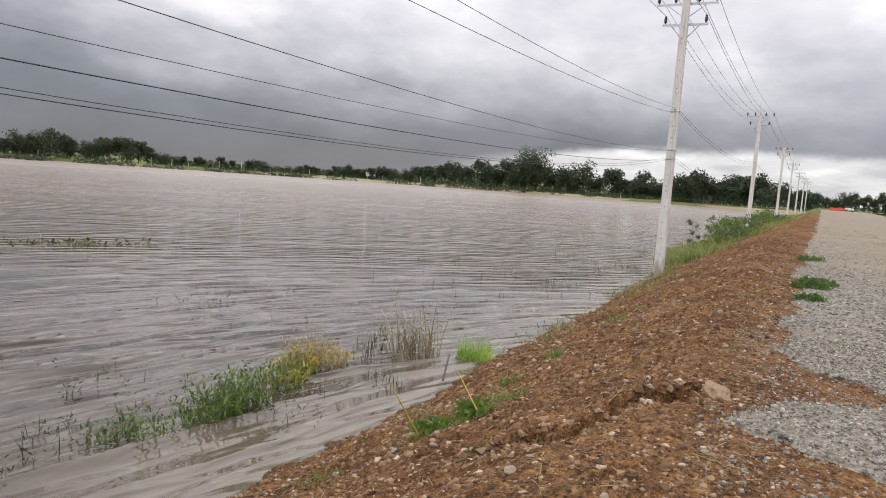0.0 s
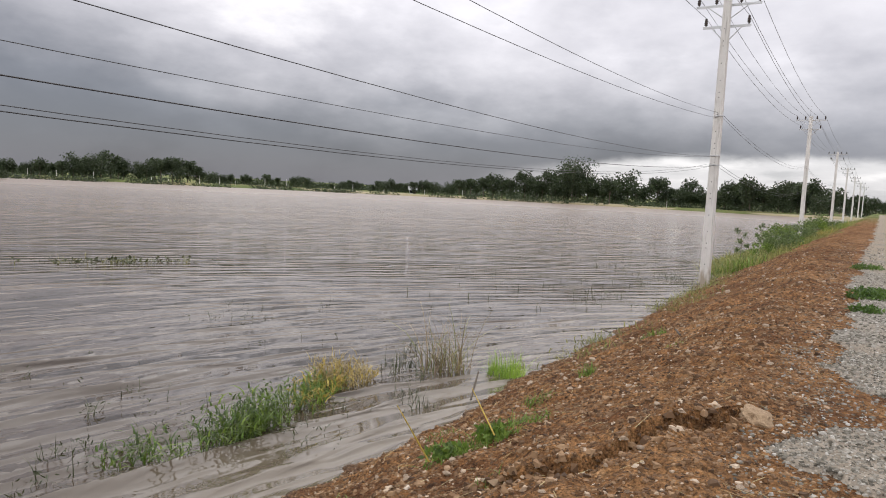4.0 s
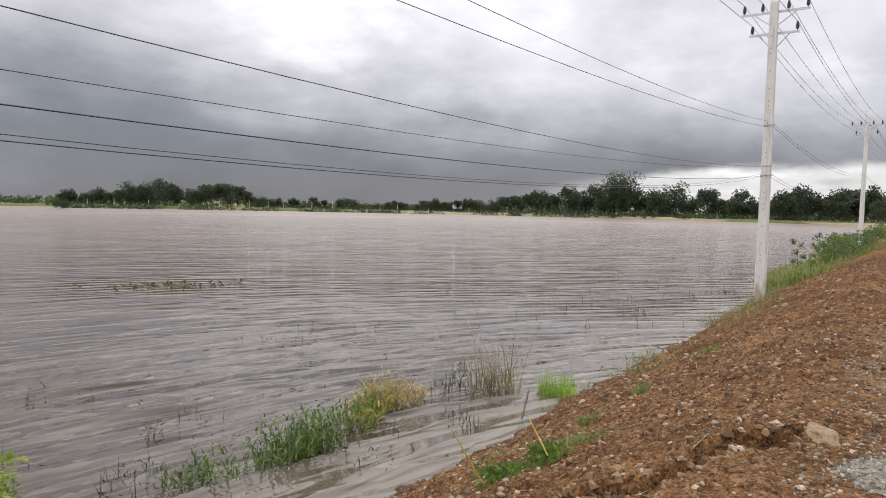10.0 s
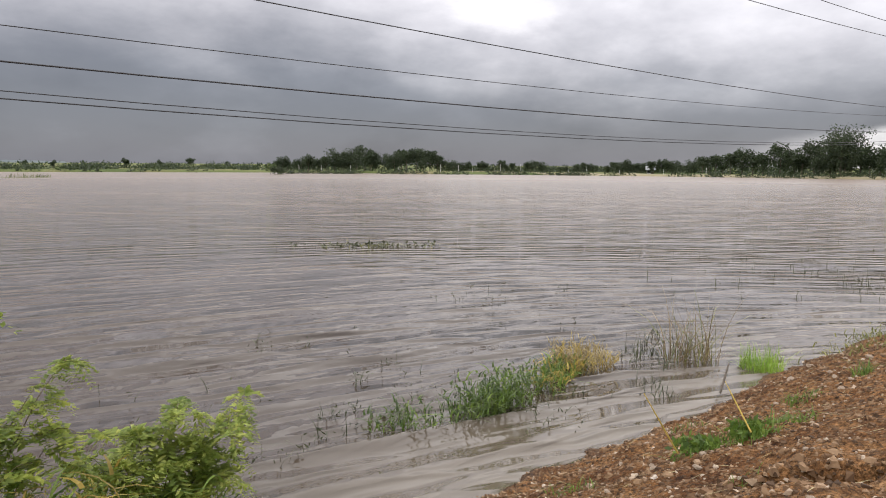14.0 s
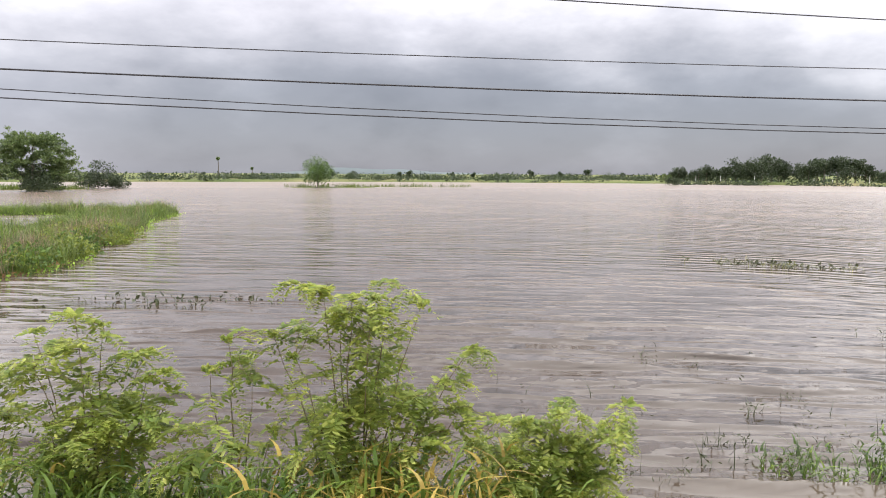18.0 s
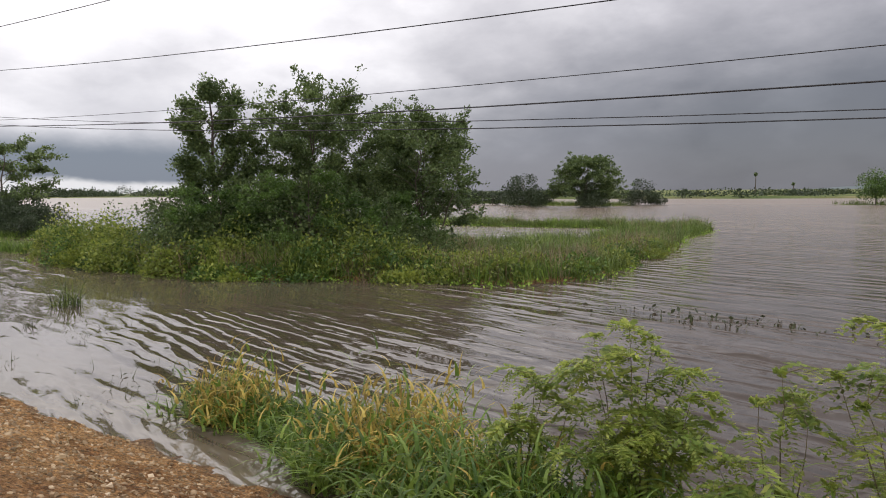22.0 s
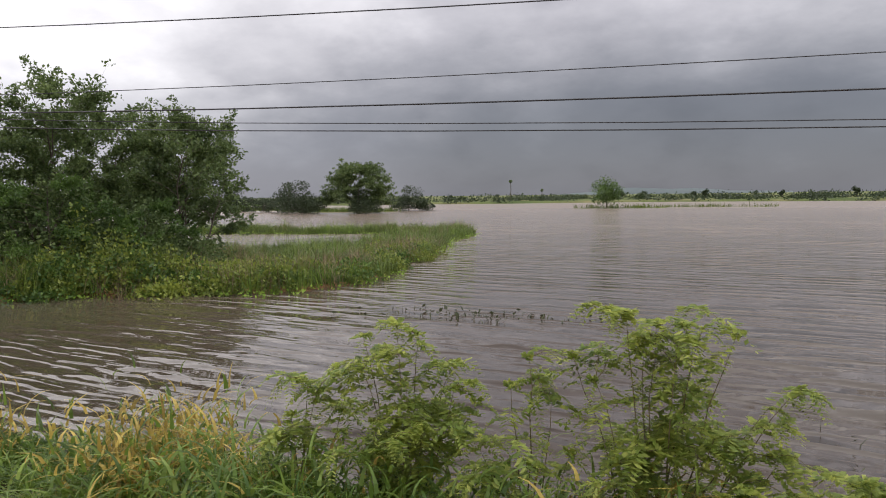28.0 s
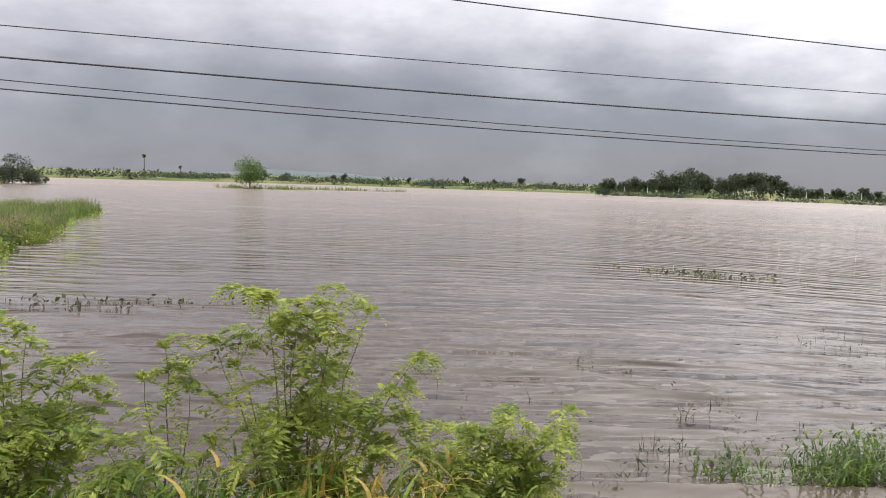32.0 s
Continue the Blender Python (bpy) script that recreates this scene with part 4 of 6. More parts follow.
def dome_meshes(seed, h, rad, low=0.15, lumps=18, n=1500, leaf=0.6, mat=None, trunk=0.02):
    """Wood and leaves of a round-crowned tree: leaf clusters heaped to an uneven dome."""
    rng = np.random.default_rng(seed)
    d = turned(rng, lumps)
    mid, half = h * (0.5 + low / 2), h * (0.5 - low / 2)
    cen = d * rng.uniform(0.25, 0.8, (lumps, 1)) * [rad, rad, half] + [0, 0, mid]
    size = rng.uniform(0.26, 0.5, lumps) * min(rad, half)
    idx = rng.integers(0, lumps, n)
    o = turned(rng, n)
    p = cen[idx] + o * (size[idx] * rng.random(n) ** 0.35)[:, None] * [1.1, 1.1, 0.85]
    p[:, 2] = np.clip(p[:, 2], 0.02 * h, h * 1.04)
    lv, lf = leaf_quads(rng, p, leaf, o, 0.6)
    wood = [tube([(0, 0, -0.5), (0.01 * h, 0, mid * 0.6), (0, 0.01 * h, mid)], [trunk * h, trunk * h * 0.7, trunk * h * 0.4], 6)]
    for c in cen[:9]:
        wood.append(tube(np.stack([[0, 0, mid * 0.5], c * [0.5, 0.5, 0.9], c]), [trunk * h * 0.4, trunk * h * 0.25, trunk * h * 0.08], 5))
    wv_, wf_ = joined(wood)
    return mesh_of("trunk", wv_, wf_, BARK, True), mesh_of("crown", lv, lf, mat or LEAF_FAR)


# the wooded islet straight across from the pole
grp = "trees on the islet"
dark = "dark green broad-leaved tree standing in tall grass on a flooded islet"
tree(tree_meshes(11, 9.4, 1.5, 0.14, 19, 11, 44, 0.14, 0.043, 0.015), -25.2, 18.0, "slender dark green tree with open ragged crown on the islet", group=grp)
tree(tree_meshes(19, 8.5, 2.4, 0.2, 13, 11, 24, 0.14, 0.034, 0.014, stems=3), -22.2, 23.2, dark, group=grp)
tree(tree_meshes(27, 8.2, 2.0, 0.2, 13, 11, 24, 0.14, 0.034, 0.014, stems=3), -20.8, 24.2, dark, group=grp)
tree(tree_meshes(14, 6.6, 2.5, 0.1, 13, 10, 18, 0.14, 0.03, 0.013, lean=(0.03, 0), stems=2), -18.9, 24.0, "dark green tree with long drooping side branches on the islet", group=grp)
tree(tree_meshes(38, 6.6, 2.1, 0.15, 14, 11, 26, 0.12, 0.036, 0.014, stems=2), -23.7, 20.4, dark, group=grp)
tree(tree_meshes(33, 4.3, 1.3, 0.5, 7, 5, 7, 0.16, 0.05, 0.012, lean=(0.34, 0.1)), -17.6, 23.0, "thin pale-stemmed tree leaning out over the flood beside the islet's trees", group=grp)
for x_, y_, h_, r_, sd in ((-20.3, 18.9, 4.3, 2.5, 35), (-17.9, 20.6, 3.3, 1.9, 36), (-23.4, 17.0, 3.4, 2.1, 37)):
    tree(tree_meshes(sd, h_, r_, 0.15, 14, 10, 40, 0.095, 0.05, 0.016, flat=0.55, mat=LEAF_LAYER), x_, y_, "spreading thorn tree with flat layered green foliage on the islet", group=grp)


def bush(x, y, rad, h, n, leaf, mat, seed, label, group="", lumps=16):
    """A dense bush: short stems under a lumpy dome of leaf clusters."""
    rng = np.random.default_rng(seed)
    z = max(float(ground_z(x, y)), -0.2)
    ob = thing("bush", x, y, z, label, "bush", group)
    d = turned(rng, lumps)
    d[:, 2] = np.abs(d[:, 2])
    cen = d * [rad * 0.72, rad * 0.72, h * 0.62] * rng.uniform(0.55, 1.05, (lumps, 1)) + [0, 0, h * 0.18]
    size = rng.uniform(0.24, 0.42, lumps) * min(rad, h)
    idx = rng.integers(0, lumps, n)
    o = turned(rng, n)
    p = cen[idx] + o * (size[idx] * rng.random(n) ** 0.3)[:, None] * [1.15, 1.15, 0.8]
    p[:, 2] = np.maximum(p[:, 2], 0.02)
    v, f = leaf_quads(rng, p, leaf, o, 0.55)
    piece("crown", mesh_of("crown", v, f, mat), ob)
    wood = [tube(np.stack([[0.1 * c[0], 0.1 * c[1], -0.3], c * [0.5, 0.5, 0.6], c]), [0.05 * h / 3, 0.035 * h / 3, 0.012], 5) for c in cen]
    v, f = joined(wood)
    piece("trunk", mesh_of("trunk", v, f, BARK, True), ob)
    return ob


low = "dense dark green bush filling the islet under the trees"
for k, (x, y, rad, h, n) in enumerate([(-21.2, 19.4, 3.3, 4.0, 5200), (-24.3, 16.8, 2.5, 3.4, 3800), (-18.0, 20.8, 2.4, 3.1, 3600), (-16.4, 21.6, 1.6, 1.9, 1600), (-26.6, 16.9, 2.0, 3.3, 2800), (-22.5, 21.5, 2.8, 4.2, 3600), (-19.8, 22.8, 2.3, 3.9, 2800), (-23.2, 18.6, 2.2, 4.3, 3000)]):
    bush(x, y, rad, h, int(n * 1.8), 0.135, LEAF_DARK, 500 + k, low, grp, 30)

# trees on the low islets further left
UMBRELLA = tree_meshes(21, 16.8, 8.6, 0.33, 17, 10, 26, 0.42, 0.05, 0.015, flat=0.62, mat=LEAF_DARK)
tree(UMBRELLA, -135.0, 36.0, "tall flat-topped spreading tree on a low islet")
MIDTREE = tree_meshes(22, 9.0, 4.2, 0.3, 15, 9, 26, 0.24, 0.05, 0.014, flat=0.5)
BUSH = dome_meshes(23, 4.4, 3.5, -0.15, 26, 4200, 0.21, LEAF_FAR)
BUSH_B = dome_meshes(24, 3.4, 3.6, 0.0, 26, 3800, 0.2, LEAF_FAR)
tree(MIDTREE, -60.5, 23.4, "dark green tree behind bushes on a flooded islet")
for k, (x, y, s, b) in enumerate([(-61, 22.5, 1.0, 0), (-57.5, 22.5, 0.95, 1), (-59.5, 24.6, 1.0, 0), (-53.5, 21.5, 0.8, 1), (-50.5, 20.5, 0.55, 1), (-62.5, 20.0, 0.9, 1), (-73.4, 15.7, 1.1, 0), (-77.5, 16.6, 1.2, 0), (-82, 18, 1.1, 1)]):
    tree((BUSH, BUSH_B)[b], x, y, "rounded dark green bush on a flooded islet", "bush", "islet bushes", "bush", s, 47 * k)
ISLE = tree_meshes(25, 11.0, 5.8, 0.12, 20, 11, 30, 0.31, 0.045, 0.016, flat=0.5, mat=LEAF_DARK, stems=2)
tree(ISLE, -52.0, 114.7, "broad dark green tree on a small islet in the flood")
for k, (x, y, s, b) in enumerate([(-49.5, 112, 1.1, 0), (-61, 111, 1.5, 0), (-70, 122, 1.5, 0), (-77, 124, 1.1, 1), (-47.8, 131.5, 1.3, 0), (-44.5, 133, 0.9, 1), (-56, 128, 1.1, 1), (-86, 130, 1.2, 1), (-93, 138, 1.3, 0), (-100, 141, 1.2, 1), (-64, 119, 0.9, 1)]):
    tree((BUSH, BUSH_B)[b], x, y, "dark green bush on a small islet in the flood", "bush", "bushes on the far islet", "bush", s, 61 * k)
LONE = dome_meshes(26, 5.6, 3.4, 0.0, 34, 4400, 0.24, LEAF_LAYER)
tree(LONE, -9.0, 144.5, "lone rounded green tree on a grassy strip in the flood", size=1.15)
tree(BUSH_B, 84.0, 176.0, "low bush on a scrap of ground in the flood", "bush", "", "bush", 0.75)
tree(MIDTREE, 83.0, 178.5, "small dark tree on a scrap of ground in the flood", size=0.45)

# the far shore
FAR = [dome_meshes(30 + k, 10.0, rd, lw, lm, 1700, 0.66, LEAF_FAR) for k, (rd, lw, lm) in enumerate([(4.4, 0.05, 20), (5.2, 0.0, 26), (3.3, 0.12, 16), (5.8, 0.0, 28), (4.2, 0.25, 18), (3.6, 0.0, 14)])]
TOPS_AZ = [-104, -95, -92, -89, -86, -83, -78, -74, -71, -68, -65, -62, -59, -57, -54, -50, -46, -43, -41, -39.6, -38, -36, -34.7, -32.6, -31, -29.3, -28, -26.2, -25]
TOPS_H = [7.5, 7.5, 7.0, 8.4, 9.6, 9.0, 8.6, 9.8, 9.6, 9.4, 8.0, 7.6, 4.9, 4.9, 4.0, 3.8, 3.6, 4.0, 3.9, 6.0, 9.8, 8.2, 9.6, 8.4, 7.6, 7.6, 5.8, 5.2, 4.0]
rng = np.random.default_rng(7)
az = -103.0
count = 0
while az < -25.2:
    hh = float(np.interp(az, TOPS_AZ, TOPS_H)) * rng.uniform(0.6, 1.2)
    r = float(shore(az)) + rng.uniform(12, 26) if az > -88.5 else rng.uniform(256, 290)
    if rng.random() > (0.28 if -60 < az < -41 else 0.07):
        tree(FAR[int(rng.integers(0, 6))], -r * math.sin(radians(az)), r * math.cos(radians(az)), "dark green tree in the wooded line along the far shore", "tree", "far shore trees", size=hh / 10.0, turn=float(rng.uniform(0, 360)))
    az += rng.uniform(0.42, 0.95) * max(0.6, hh / 9.0)
tree(dome_meshes(41, 15.3, 7.3, 0.1, 40, 5200, 0.55, LEAF_FAR), 222 * math.sin(radians(69.3)), 222 * math.cos(radians(69.3)), "tall tree rising over the wooded far shore")
for a, r, hh in [(-18.8, 300, 4.8), (-16.6, 300, 3.9), (-14.2, 300, 4.6), (-9.4, 262, 3.4), (-7.6, 330, 3.6), (-4.0, 270, 4.2), (-3.2, 300, 3.4), (0.7, 280, 3.9), (2.4, 330, 4.4), (12.5, 320, 3.2), (-21.6, 300, 3.2), (16.5, 300, 3.0)]:
    tree(FAR[int(a * 10) % 6], -r * math.sin(radians(a)), r * math.cos(radians(a)), "small dark tree on the low far shore", "tree", "scattered far trees", size=hh / 10.0, turn=float(rng.uniform(0, 360)))


def leaf_bank(name, label, category, seed, spots, leaf, mat):
    """Uncountable scrub: leaf clouds heaped on many spots (x, y, radius, height)."""
    rng = np.random.default_rng(seed)
    vs = []
    for x, y, rad, hh, n in spots:
        d = turned(rng, n)
        d[:, 2] = np.abs(d[:, 2])
        p = d * (0.55 + 0.45 * rng.random(n))[:, None] * [rad, rad, hh]
        lump = 1 + 0.5 * rough(p[:, 0] + x, p[:, 2] + y, rad * 0.5, 2, seed)
        at = p * lump[:, None] + [x, y, max(0.0, float(ground_z(x, y))) - 0.1 * hh]
        vs.append(leaf_quads(rng, at, leaf, d, 0.6))
    v, f = joined(vs)
    return tagged(piece(name, mesh_of(name, v, f, mat)), label, category, kind="stuff")


spots = []
for k in range(330):
    a = rng.uniform(-24, 40)
    r = float(shore(a)) * rng.uniform(1.03, 1.5)
    s = rng.uniform(0.6, 1.0) * r / 260
    spots.append((-r * math.sin(radians(a)), r * math.cos(radians(a)), 4.5 * s, (2.2 + 0.9 * rng.random()) * s, 70))
leaf_bank("far_scrub", "low grey-green scrub along the horizon", "scrub", 91, spots, 0.8, LEAF_FAR)
spots = []
for k in range(240):
    a = rng.uniform(-104, -25)
    r = float(shore(a)) + rng.uniform(30, 75)
    hh = float(np.interp(a, TOPS_AZ, TOPS_H)) * rng.uniform(0.45, 0.74)
    y = r * math.cos(radians(a))
    if a < -88:
        r += 55
        y = r * math.cos(radians(a))
    spots.append((-r * math.sin(radians(a)), y, 5.5, hh, 130))
leaf_bank("far_woods", "dark mass of woods behind the far shore", "woods", 92, spots, 0.9, LEAF_FAR)
spots = []
for k in range(170):
    a = rng.uniform(40, 100)
    r = float(shore(a)) * rng.uniform(1.03, 1.2)
    spots.append((-r * math.sin(radians(a)), r * math.cos(radians(a)), 11, rng.uniform(2.5, 7) + 6 * rng.random() ** 4, 260))
leaf_bank("distant_woods", "hazy low woods beyond the flood", "woods", 93, spots, 1.7, LEAF_FAR)
spots = [(-r * math.sin(radians(a)), r * math.cos(radians(a)), 2.6, 1.4, 60) for a, r in [(rng.uniform(-86, -26), rng.uniform(214, 222)) for _ in range(120)]]
leaf_bank("shore_bushes", "low bushes at the edge of the far shore", "bushes", 94, spots, 0.6, LEAF_FAR)


def palm(x, y, h, label):
    rng = np.random.default_rng(int(h * 10))
    ob = thing("palm_tree", x, y, max(0.0, float(ground_z(x, y))), label, "palm tree", "sugar palms")
    v, f = tube([(0, 0, -0.3), (0.1, 0, h * 0.5), (0.05, 0.05, h - 0.8)], [0.24, 0.16, 0.14], 6)
    piece("trunk", mesh_of("trunk", v, f, BARK, True), ob)
    d = turned(rng, 260)
    v, f = leaf_quads(rng, d * 0.3 + [0, 0, h - 0.8], 0.62, d, 0.25, 0.1)
    piece("crown", mesh_of("crown", v, f, LEAF_DARK), ob)


palm(-59.0, 293.0, 9.0, "tall thin sugar palm with a small round crown")
palm(-52.0, 336.0, 5.2, "short thin sugar palm far off on the shore")

# ridge on the horizon
hx = np.linspace(-330, 420, 60)
prof = 4 + 15 * np.exp(-((hx + 90) / 120) ** 2) + 13 * np.exp(-((hx - 110) / 160) ** 2) + 6 * rough(hx, hx * 0, 60, 3, 3)
hv = np.concatenate([np.stack([hx, 2300 + 0 * hx, 0 * hx - 1], -1), np.stack([hx, 2360 + 0 * hx, prof], -1), np.stack([hx, 2500 + 0 * hx, 0 * hx - 1], -1)])
hf = np.array([[a + i, a + i + 1, a + i + 61, a + i + 60] for a in (0, 60) for i in range(59)])
tagged(piece("backdrop_hills", mesh_of("backdrop_hills", hv, hf, HILL, True)), "faint wooded hills on the horizon with blue-grey haze in their colour", "hill", kind="structure")


# ---- grass and weeds ----


def on_ground(x, y, floor=-0.4):
    return np.stack([x, y, np.maximum(ground_z(x, y), floor)], -1)


def grass_patch(name, label, seed, pts, per, hgt, lean, wid, mat, seg=3, scatter=0.12, category="grass", hvar=None):
    """pts: an array of feet; each becomes a tuft of blades."""
    rng = np.random.default_rng(seed)
    base = np.repeat(pts, per, 0)
    base = base + np.concatenate([rng.normal(0, scatter, (len(base), 2)), np.zeros((len(base), 1))], 1)
    scale = np.repeat(rng.uniform(0.65, 1.25, len(pts)) if hvar is None else hvar, per)
    n = len(base)
    v, f = blades(rng, base, hgt * scale * rng.uniform(0.5, 1.15, n), np.abs(rng.normal(lean, 0.25, n)), wid * rng.uniform(0.6, 1.4, n), seg)
    return tagged(piece(name, mesh_of(name, v, f, mat)), label, category, kind="stuff")


def sow(seed, n, box_, keep):
    rng = np.random.default_rng(seed)
    x, y = rng.uniform(box_[0], box_[1], n), rng.uniform(box_[2], box_[3], n)
    k = keep(x, y)
    return x[k], y[k]


def on_spit(lo):
    return lambda x, y: (ground_z(x, y) > lo) & ~((np.hypot((x + 23.0) / 5.5, (y - 40.0) / 8.0) < 1))


x, y = sow(101, 30000, (-45, -6, 11, 56), on_spit(-0.12))
k = ~((x < -13.5) & (y < 20.5 + 0.25 * (x + 18)) & (np.random.default_rng(115).random(len(x)) < 0.88))
x, y = x[k], y[k]
hv_ = (0.35 + 1.7 * np.clip(0.5 + 2.0 * rough(x, y, 1.7, 4, 9), 0, 1)) * np.where((x < -13) & (y < 22), 0.55, 0.8)
grass_patch("marsh_grass", "tall yellow-green marsh grass covering the flooded spit", 102, on_ground(x, y), 7, 0.72, 0.75, 0.04, GRASS_FAR, 2, 0.13, "marsh grass", hv_ * rng.uniform(0.6, 1.3, len(x)))
x, y = sow(203, 12000, (-45, -6, 11, 56), on_spit(-0.1))
k = rough(x, y, 2.6, 3, 39) > 0.06
grass_patch("sedge", "darker green sedge tufts among the marsh grass", 204, on_ground(x[k], y[k]), 7, 0.95, 0.5, 0.03, GRASS, 2, 0.14, "marsh grass")
x, y = sow(103, 9000, (-45, -6, 11, 56), on_spit(-0.05))
k = (rough(x, y, 3.0, 3, 19) > 0.12) | (np.hypot((x + 15.2) / 1.6, (y - 22.0) / 1.6) < 1)
grass_patch("dry_marsh_grass", "straw-coloured dry stalks among the marsh grass", 104, on_ground(x[k], y[k]), 7, 1.0, 0.4, 0.02, REED, 3, 0.16, "marsh grass")
x, y = sow(105, 30000, (-66, -5, 4, 52), lambda x, y: (ground_z(x, y) > -0.8) & (ground_z(x, y) < 0.05) & (y > 9))
rngl = np.random.default_rng(106)
at = np.repeat(np.stack([x, y, 0 * x + 0.02], -1), 4, 0)
at = at + np.stack([rngl.normal(0, 0.12, len(at)), rngl.normal(0, 0.12, len(at)), rngl.uniform(0, 0.2, len(at)) * rngl.random(len(at))], -1)
v, f = leaf_quads(rngl, at, 0.10, None, 0.7, -0.1)
tagged(piece("creeping_water_weed", mesh_of("creeping_water_weed", v, f, LIME)), "fresh green creeping plants at the spit's edge", "water weed", kind="stuff")
spots = [(-18.5, 17.5, 1.5, 1.6, 520), (-16.6, 18.2, 1.3, 1.3, 420), (-20.5, 16.6, 1.3, 1.3, 420), (-22.8, 15.8, 1.3, 1.2, 400), (-29, 15.6, 1.8, 1.6, 520), (-31, 16.0, 1.6, 1.4, 480), (-26.2, 15.2, 1.4, 1.5, 460), (-14.6, 19.6, 1.2, 1.0, 360)]
ru = np.random.default_rng(117)
shade, dry = [], []
for k in range(520):
    t = ru.random()
    x = float(np.interp(t, [0, 0.35, 0.7, 0.85, 1], [-34, -24, -14, -11.0, -12.0]) + ru.normal(0, 0.6))
    y = float(np.interp(t, [0, 0.35, 0.7, 0.85, 1], [15.6, 15.2, 19.2, 23, 34]) + ru.normal(0, 0.8))
    sz = ru.uniform(0.45, 1.15)
    tall_ = (0.55 + 3.6 * max(0.0, float(rough(np.array([x]), np.array([y]), 2.2, 2, 23)[0]) + 0.25)) if x < -15 else 0.8
    (spots, spots, shade, dry)[int(ru.integers(0, 4))].append((x, y, sz, sz * ru.uniform(0.6, 1.2) * tall_, 420))
leaf_bank("leafy_undergrowth", "yellow-green leafy creepers heaped over the islet's edge", "undergrowth", 107, spots, 0.13, LEAF_CREEPER)
leaf_bank("shady_undergrowth", "darker green leafy weeds heaped over the islet's edge", "undergrowth", 207, shade, 0.13, LEAF_LAYER)
x, y = sow(210, 900, (-22, -14.5, 14.5, 21), lambda x, y: (np.hypot(x + 19.0, y - 16.9) < 1.3) | (np.hypot(x + 16.2, y - 18.9) < 0.8) | (np.hypot(x + 22.0, y - 15.4) < 0.8))
grass_patch("cane_grass", "tall fresh green grass among the islet's creepers", 211, on_ground(x, y), 6, 1.5, 0.55, 0.035, GRASS_FAR, 3, 0.12, "marsh grass")
grass_patch("withered_stalks", "straw-brown withered stalks among the islet's weeds", 208, on_ground(np.array([q[0] for q in dry for _ in range(6)]) + ru.normal(0, 0.3, 6 * len(dry)), np.array([q[1] for q in dry for _ in range(6)]) + ru.normal(0, 0.3, 6 * len(dry))), 8, 1.1, 0.5, 0.022, REED, 3, 0.14, "dry stalks")
x, y = sow(108, 12000, (-88, -36, 6, 36), lambda x, y: ground_z(x, y) > -0.1)
grass_patch("islet_grass", "green grass on the low islet", 109, on_ground(x, y), 7, 0.75, 0.6, 0.045, GRASS, 2, 0.25, "marsh grass")
x, y = sow(110, 4000, (-30.5, -24.5, 5.9, 9.2), lambda x, y: np.hypot((x + 27.4) / 2.9, (y - 7.5) / 1.3) < 1)
grass_patch("flooded_grass", "half-drowned green grass beyond the pole", 111, np.stack([x, y, 0 * x - 0.05], -1)[rough(x, y, 0.9, 3, 29) > 0.0], 4, 0.4, 0.9, 0.028, WEED_DARK, 2, 0.1, "marsh grass")
leaf_bank("drowned_creepers", "leafy green creepers floating among half-drowned grass", "water weed", 209, [(float(ru.normal(-27.4, 1.5)), float(ru.normal(7.6, 0.6)), float(ru.uniform(0.2, 0.5)), float(ru.uniform(0.15, 0.4)), 70) for _ in range(34)], 0.13, GRASS_FAR)
x, y = sow(112, 9000, (-110, 40, 105, 165), lambda x, y: ground_z(x, y) > -0.1)
grass_patch("islet_reeds", "bright green grass on the far islets", 113, on_ground(x, y), 6, 1.0, 0.5, 0.09, GRASS_FAR, 2, 0.5, "marsh grass")


def tussock(x, y, h, rad, n, mat, label, seed, lean=0.8, wid=0.011, name="grass_tussock", group="", z=None, extra=None, seg=4):
    rng = np.random.default_rng(seed)
    ob = thing(name, x, y, 0.0, label, "grass", group)
    r = rad * np.sqrt(rng.random(n))
    a = rng.uniform(0, 2 * np.pi, n)
    bx, by = r * np.cos(a), r * np.sin(a)
    gz = np.maximum(ground_z(bx + x, by + y), -0.3) if z is None else 0 * bx + z
    v, f = blades(rng, np.stack([bx, by, gz], -1), h * (0.35 + 0.8 * rng.random(n) ** 1.6), np.abs(rng.normal(lean, 0.5, n)), wid * rng.uniform(0.5, 1.5, n), seg)
    piece("foliage", mesh_of("foliage", v, f, mat), ob)
    if extra:
        m = int(n * 0.45)
        i = rng.integers(0, n, m)
        v, f = blades(rng, np.stack([bx[i], by[i], gz[i]], -1), h * rng.uniform(0.5, 1.15, m), np.abs(rng.normal(lean, 0.35, m)), wid * rng.uniform(0.5, 1.2, m), seg)
        piece("dry_foliage", mesh_of("dry_foliage", v, f, extra), ob)
    return ob


